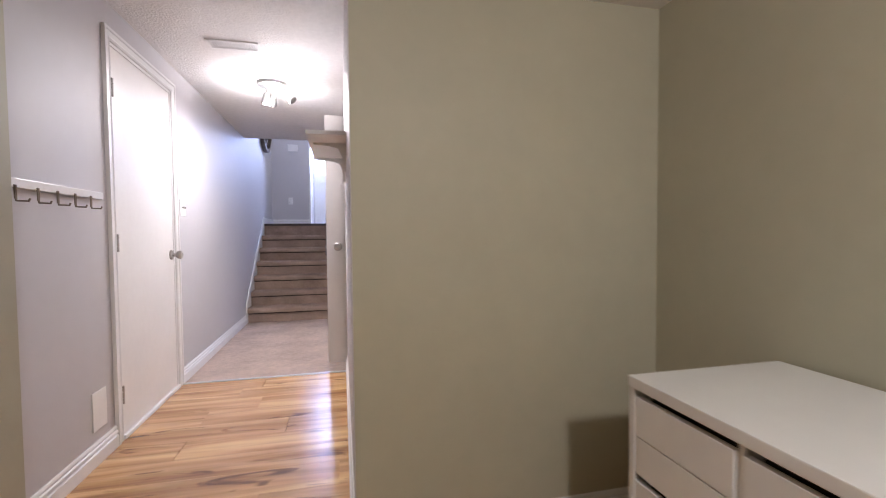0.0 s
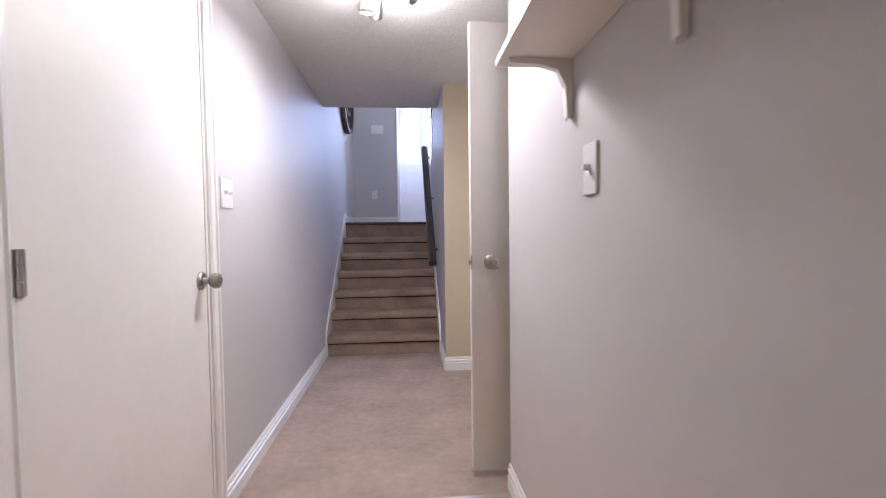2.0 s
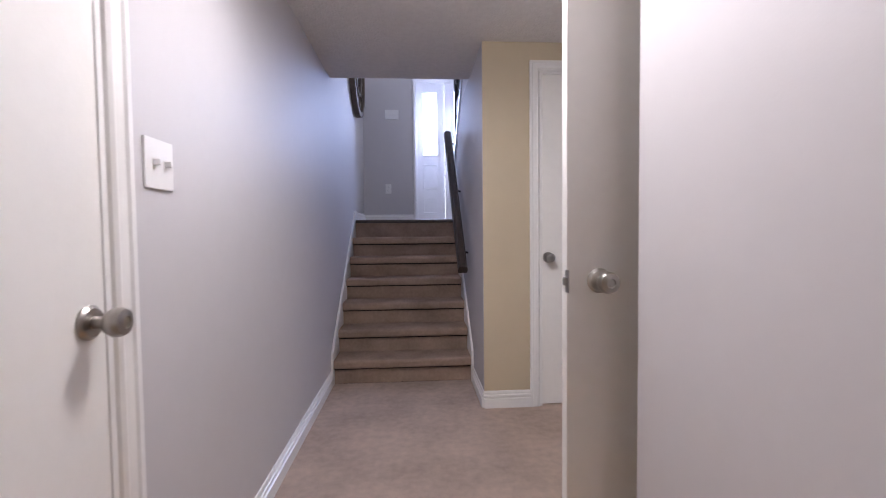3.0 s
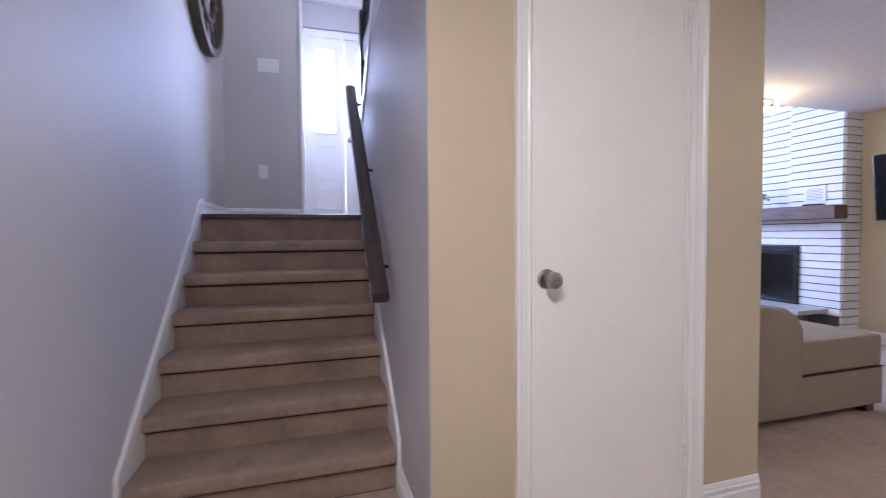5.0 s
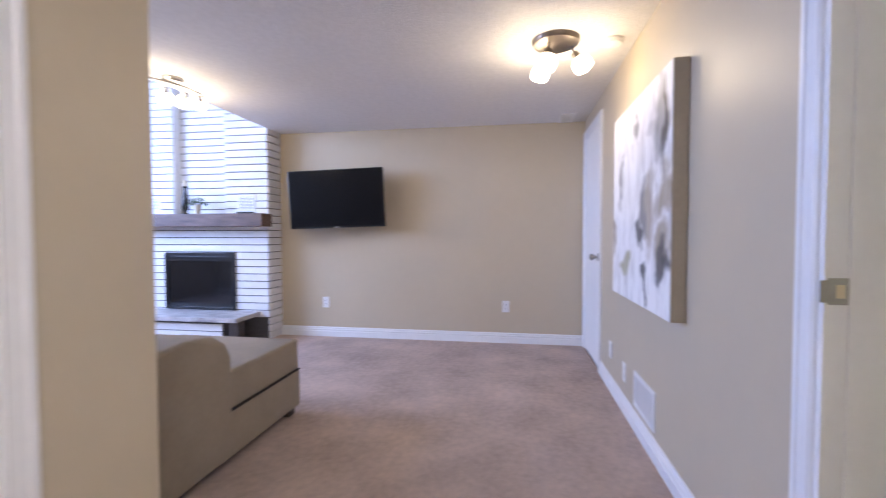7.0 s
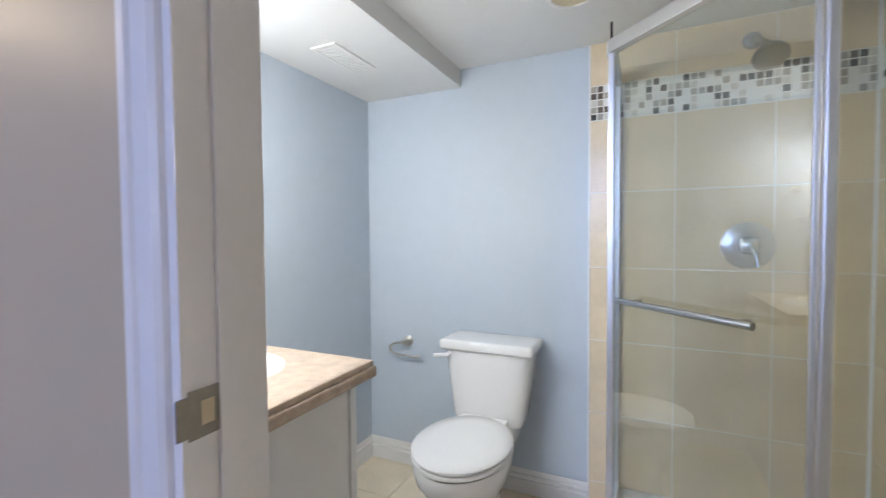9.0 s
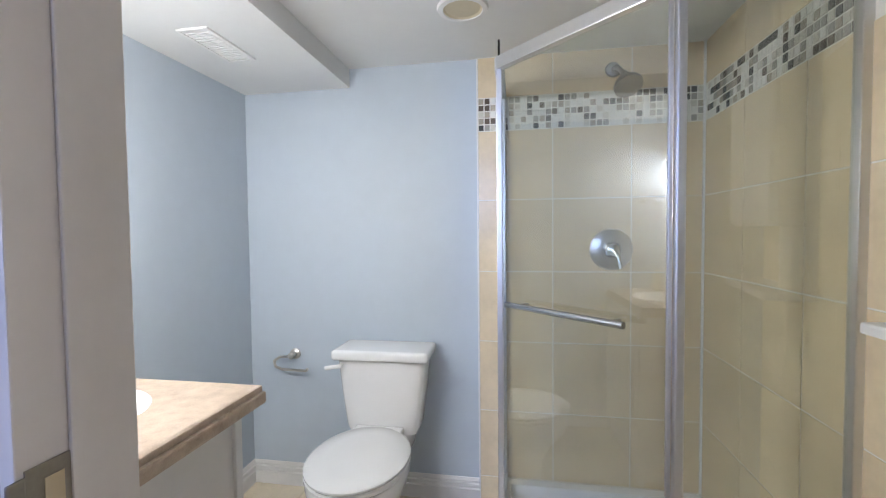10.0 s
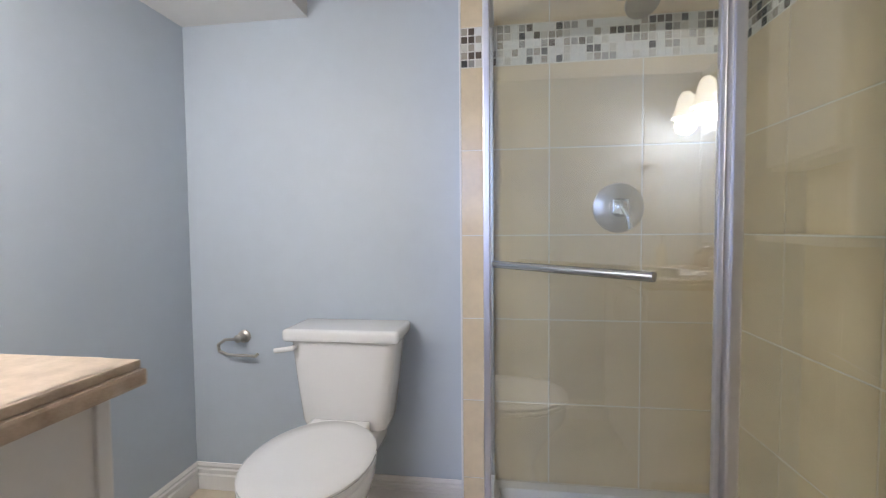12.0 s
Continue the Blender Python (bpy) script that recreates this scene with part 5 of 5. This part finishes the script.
def shower():
    tray = thing("shower_tray", "white acrylic corner shower tray", "shower tray")
    pts = [(BX0 + 0.012, BY0 + 0.012), (PA[0] + 0.02, BY0 + 0.012), (PA[0] + 0.02, PA[1] + 0.02), (PB[0] + 0.02, PB[1] + 0.02), (BX0 + 0.012, PC[1] + 0.02)]
    bm = bmesh.new()
    c = Vector((sum(p[0] for p in pts) / 5, sum(p[1] for p in pts) / 5, 0))
    prev = None
    for f, z in ((1.0, 0.0), (1.0, 0.122), (0.985, 0.13), (0.88, 0.128), (0.84, 0.05), (0.2, 0.045)):
        ring = [bm.verts.new((c.x + (p[0] - c.x) * f, c.y + (p[1] - c.y) * f, z)) for p in pts]
        if prev:
            for k in range(5):
                bm.faces.new((prev[k], prev[(k + 1) % 5], ring[(k + 1) % 5], ring[k]))
        prev = ring
    bm.faces.new(prev)
    bmesh.ops.bevel(bm, geom=[e for e in bm.edges if e.calc_face_angle(0) > 0.6], offset=0.01, segments=2, affect="EDGES")
    part("basin", bm, M_ACRYL, tray, smooth=True)
    ob = thing("shower_enclosure", "aluminium-framed clear glass corner shower enclosure", "shower")
    for n, a, b in (("fixed_panel", PB, PC), ("fixed_panel", PW0, PA)):
        g = bar_between("fixed_panel", a, b, 0.15, SH - 0.02, 0.006, M_GLASS, ob, "clear glass side panel", 0, 0.01)
        g.visible_shadow = False
    door = bar_between("glass_door", PA, PB, 0.16, SH - 0.03, 0.006, M_GLASS, ob, "clear glass shower door", 0, 0.02)
    door.visible_shadow = False
    for p, q in ((PW0, PA), (PA, PB), (PB, PC)):
        bar_between("header_rail", p, q, SH - 0.025, SH + 0.018, 0.032, M_ALU, ob)
        bar_between("sill_rail", p, q, 0.13, 0.16, 0.030, M_ALU, ob)
    for p, w in ((PW0, 0.026), (PA, 0.020), (PC, 0.030)):
        part("wall_profile", boxes((p[0] - w / 2, p[0] + w / 2, p[1] - w / 2, p[1] + w / 2, 0.13, SH + 0.02), bevel=0.003), M_ALU, ob)
    part("post", boxes((PB[0] - 0.020, PB[0] + 0.004, PB[1] - 0.012, PB[1] + 0.012, 0.13, SH + 0.02), bevel=0.005), M_ALU, ob)
    part("post", boxes((PB[0] + 0.005, PB[0] + 0.017, PB[1] - 0.016, PB[1] - 0.004, 0.16, SH - 0.02), bevel=0.003), M_ALU, ob, "door edge profile")
    part("pivot_pin", tube(bmesh.new(), (PA[0], PA[1] + 0.01, SH + 0.01), (PA[0], PA[1] + 0.01, SH + 0.075), 0.004), M_BLACK, ob)
    d = (Vector(PB) - Vector(PA)).normalized()
    nrm = Vector((-d.y, d.x)) * -1
    if nrm.x < 0:
        nrm = -nrm
    a, b = Vector(PA) + d * 0.08, Vector(PA) + d * 0.51
    a3, b3 = Vector((*(a + nrm * 0.05), 0.985)), Vector((*(b + nrm * 0.05), 0.985))
    h = part("handle_bar", tube(bmesh.new(), a3, b3, 0.010), M_CHROME, ob, "chrome towel bar handle", True)
    for f in (0.12, 0.9):
        p = a3.lerp(b3, f)
        part("standoff", tube(bmesh.new(), p, p - Vector((*(nrm * 0.05), 0)), 0.007), M_CHROME, h, smooth=True)
    v = thing("shower_valve", "round chrome shower valve with lever", "shower valve")
    mv = Matrix.Translation((1.66, BY0 + 0.010, 1.15)) @ Matrix.Rotation(radians(-90), 4, "X")
    part("plate", lathe(bmesh.new(), [(0.088, 0), (0.086, 0.006), (0.06, 0.014), (0.035, 0.016)], mv, 40), M_METAL, v, smooth=True)
    part("stem", lathe(bmesh.new(), [(0.034, 0.014), (0.032, 0.03), (0.024, 0.05), (0.015, 0.055)], mv), M_CHROME, v, smooth=True)
    part("lever_block", boxes((1.635, 1.690, 1.60, 1.640, 1.128, 1.178), bevel=0.004), M_CHROME, v)
    part("lever", pipe(bmesh.new(), [(1.66, 1.64, 1.15), (1.645, 1.655, 1.12), (1.638, 1.66, 1.075)], 0.009), M_CHROME, v, smooth=True)
    s = thing("rain_shower", "nickel shower head on a bent arm", "shower fixture")
    part("flange", lathe(bmesh.new(), [(0.032, 0), (0.028, 0.010), (0.012, 0.014)], Matrix.Translation((1.655, BY0 + 0.010, 1.90)) @ Matrix.Rotation(radians(-90), 4, "X")), M_NICKEL, s, smooth=True)
    part("arm", pipe(bmesh.new(), [(1.655, BY0 + 0.01, 1.90), (1.652, 1.65, 1.888), (1.640, 1.715, 1.838)], 0.010), M_NICKEL, s, smooth=True)
    dd = Vector((-0.12, 0.45, -0.75))
    part("head", lathe(bmesh.new(), [(0.014, -0.01), (0.022, 0.02), (0.046, 0.042), (0.053, 0.055), (0.053, 0.067), (0.044, 0.069)], Matrix.Translation((1.640, 1.715, 1.835)) @ dd.to_track_quat("Z", "Y").to_matrix().to_4x4()), M_NICKEL, s, smooth=True)


shower()


# ---- wall cabinet over the tiled ledge ----
wc = thing("wall_cabinet", "white narrow bathroom wall cabinet over a shelf", "cabinet")
part("body", boxes((BX0 + 0.012, BX0 + 0.105, 2.63, 3.05, 1.24, 1.96), bevel=0.003), M_VAN, wc)
part("door", boxes((BX0 + 0.107, BX0 + 0.122, 2.64, 3.04, 1.25, 1.95), bevel=0.003), M_VAN, wc)
part("side_panel", boxes((BX0 + 0.012, BX0 + 0.095, 2.63, 2.645, 1.06, 1.238), bevel=0.002), M_VAN, wc)
part("bottom_shelf", boxes((BX0 + 0.012, BX0 + 0.14, 2.605, 3.06, 1.035, 1.058), bevel=0.006), M_VAN, wc)


# ---- tiles, planks ----
def tile_wall(name, label, origin, deg, spans_x, rows_z, parent_mat=M_GROUT):
    ob = tagged(new(name), label, "wall", kind="structure")
    cache = {}
    m = Matrix.Translation(origin) @ Matrix.Rotation(radians(deg), 4, "Z")
    for a, b in spans_x:
        for z0, z1 in rows_z:
            key = (round(b - a, 3), round(z1 - z0, 3))
            if key not in cache:
                w, h = key
                cache[key] = mesh_of("wall_tile", boxes((-w / 2 + 0.0022, w / 2 - 0.0022, 0.002, 0.010, -h / 2 + 0.0022, h / 2 - 0.0022), bevel=0.001), M_TILE)
            p = m @ Vector(((a + b) / 2, 0, (z0 + z1) / 2))
            piece("wall_tile", cache[key], p, ob, radians(deg))
    bm = boxes((spans_x[0][0], spans_x[-1][1], 0.0005, 0.008, 0, HB))
    bm.transform(m)
    part("grout_bed", bm, M_GROUT, ob)
    return ob, m


ROWS = [(0.128, 0.43), (0.43, 0.743), (0.743, 1.055), (1.055, 1.37), (1.37, 1.672), (1.815, HB)]
south, ms = tile_wall("tiled_wall_south", "beige ceramic wall tiles with a mosaic band", (0, BY0, 0), 0, [(BX0 + 0.01, 1.58), (1.58, 1.90), (1.90, 2.122), (2.122, 2.22)], ROWS + [(0.0, 0.128)])
west, mw = tile_wall("tiled_wall_west", "beige ceramic wall tiles with a mosaic band", (BX0, 0, 0), -90, [(-3.07, -2.86), (-2.86, -2.54), (-2.54, -2.22), (-2.22, -1.90), (-1.90, -1.592)], ROWS + [(0.0, 0.128)])
structure("tile_edge_trim", boxes((2.22, 2.226, BY0, BY0 + 0.012, 0, HB)), M_ACRYL, "white edge trim of the tiling", "trim")
structure("corner_caulk", boxes((BX0 + 0.010, BX0 + 0.018, BY0 + 0.010, BY0 + 0.018, 0.13, HB)), M_ACRYL, "white caulk line in the shower corner", "trim")
rng = random.Random(11)
MP, MPX = 0.0286, 0.0262
mosaic = [mesh_of("mosaic_tile", boxes((-MPX / 2 + 0.0025, MPX / 2 - 0.0025, 0.002, 0.0105, -MP / 2 + 0.0025, MP / 2 - 0.0025), bevel=0.0008), mm) for mm in MOSAIC]
for par, mm, x_from, n, deg in ((south, ms, BX0 + 0.012, 35, 0), (west, mw, -2.395, 30, -90)):
    for i in range(n):
        for j in range(5):
            p = mm @ Vector((x_from + (i + 0.5) * MPX, 0, 1.672 + (j + 0.5) * MP))
            piece("mosaic_tile", rng.choices(mosaic, (6, 3, 2.6, 1.9, 1.6, 2.0))[0], p, par, radians(deg))

floor_ob = tagged(new("floor_bath_tiles"), "cream ceramic floor tiles with pale grout", "floor", kind="structure")
ft = mesh_of("floor_tile", boxes((-0.1485, 0.1485, -0.1485, 0.1485, -0.012, 0.0), bevel=0.0015), M_FTILE)
for i in range(7):
    for j in range(5):
        piece("floor_tile", ft, (BX0 + 0.12 + i * 0.30, BY0 + 0.17 + j * 0.30 - 0.02, -0.001), floor_ob)

planks = tagged(new("floor_laminate"), "honey-brown laminate planks with dark grain streaks", "floor", kind="structure")
PW, PL = 0.19, 1.38
plank_cache = {}
r = 0
while YA - 0.005 - r * PW > -2.5:
    y = YA - 0.005 - (r + 0.5) * PW
    xa, xb = (0.0, XR) if y > YG + 0.02 else (-1.4, XOE)
    x = xa - rng.uniform(0.05, 1.1)
    while x < xb - 0.02:
        lo, hi = max(x, xa), min(x + PL, xb)
        if hi - lo > 0.03:
            key = round(hi - lo, 2)
            if key not in plank_cache:
                plank_cache[key] = mesh_of("plank", boxes((-key / 2 + 0.0006, key / 2 - 0.0006, -PW / 2 + 0.0006, PW / 2 - 0.0006, -0.011, 0.0), bevel=0.0008), M_PLANK)
            piece("plank", plank_cache[key], ((lo + hi) / 2, y, -0.0005), planks)
        x += PL
    r += 1
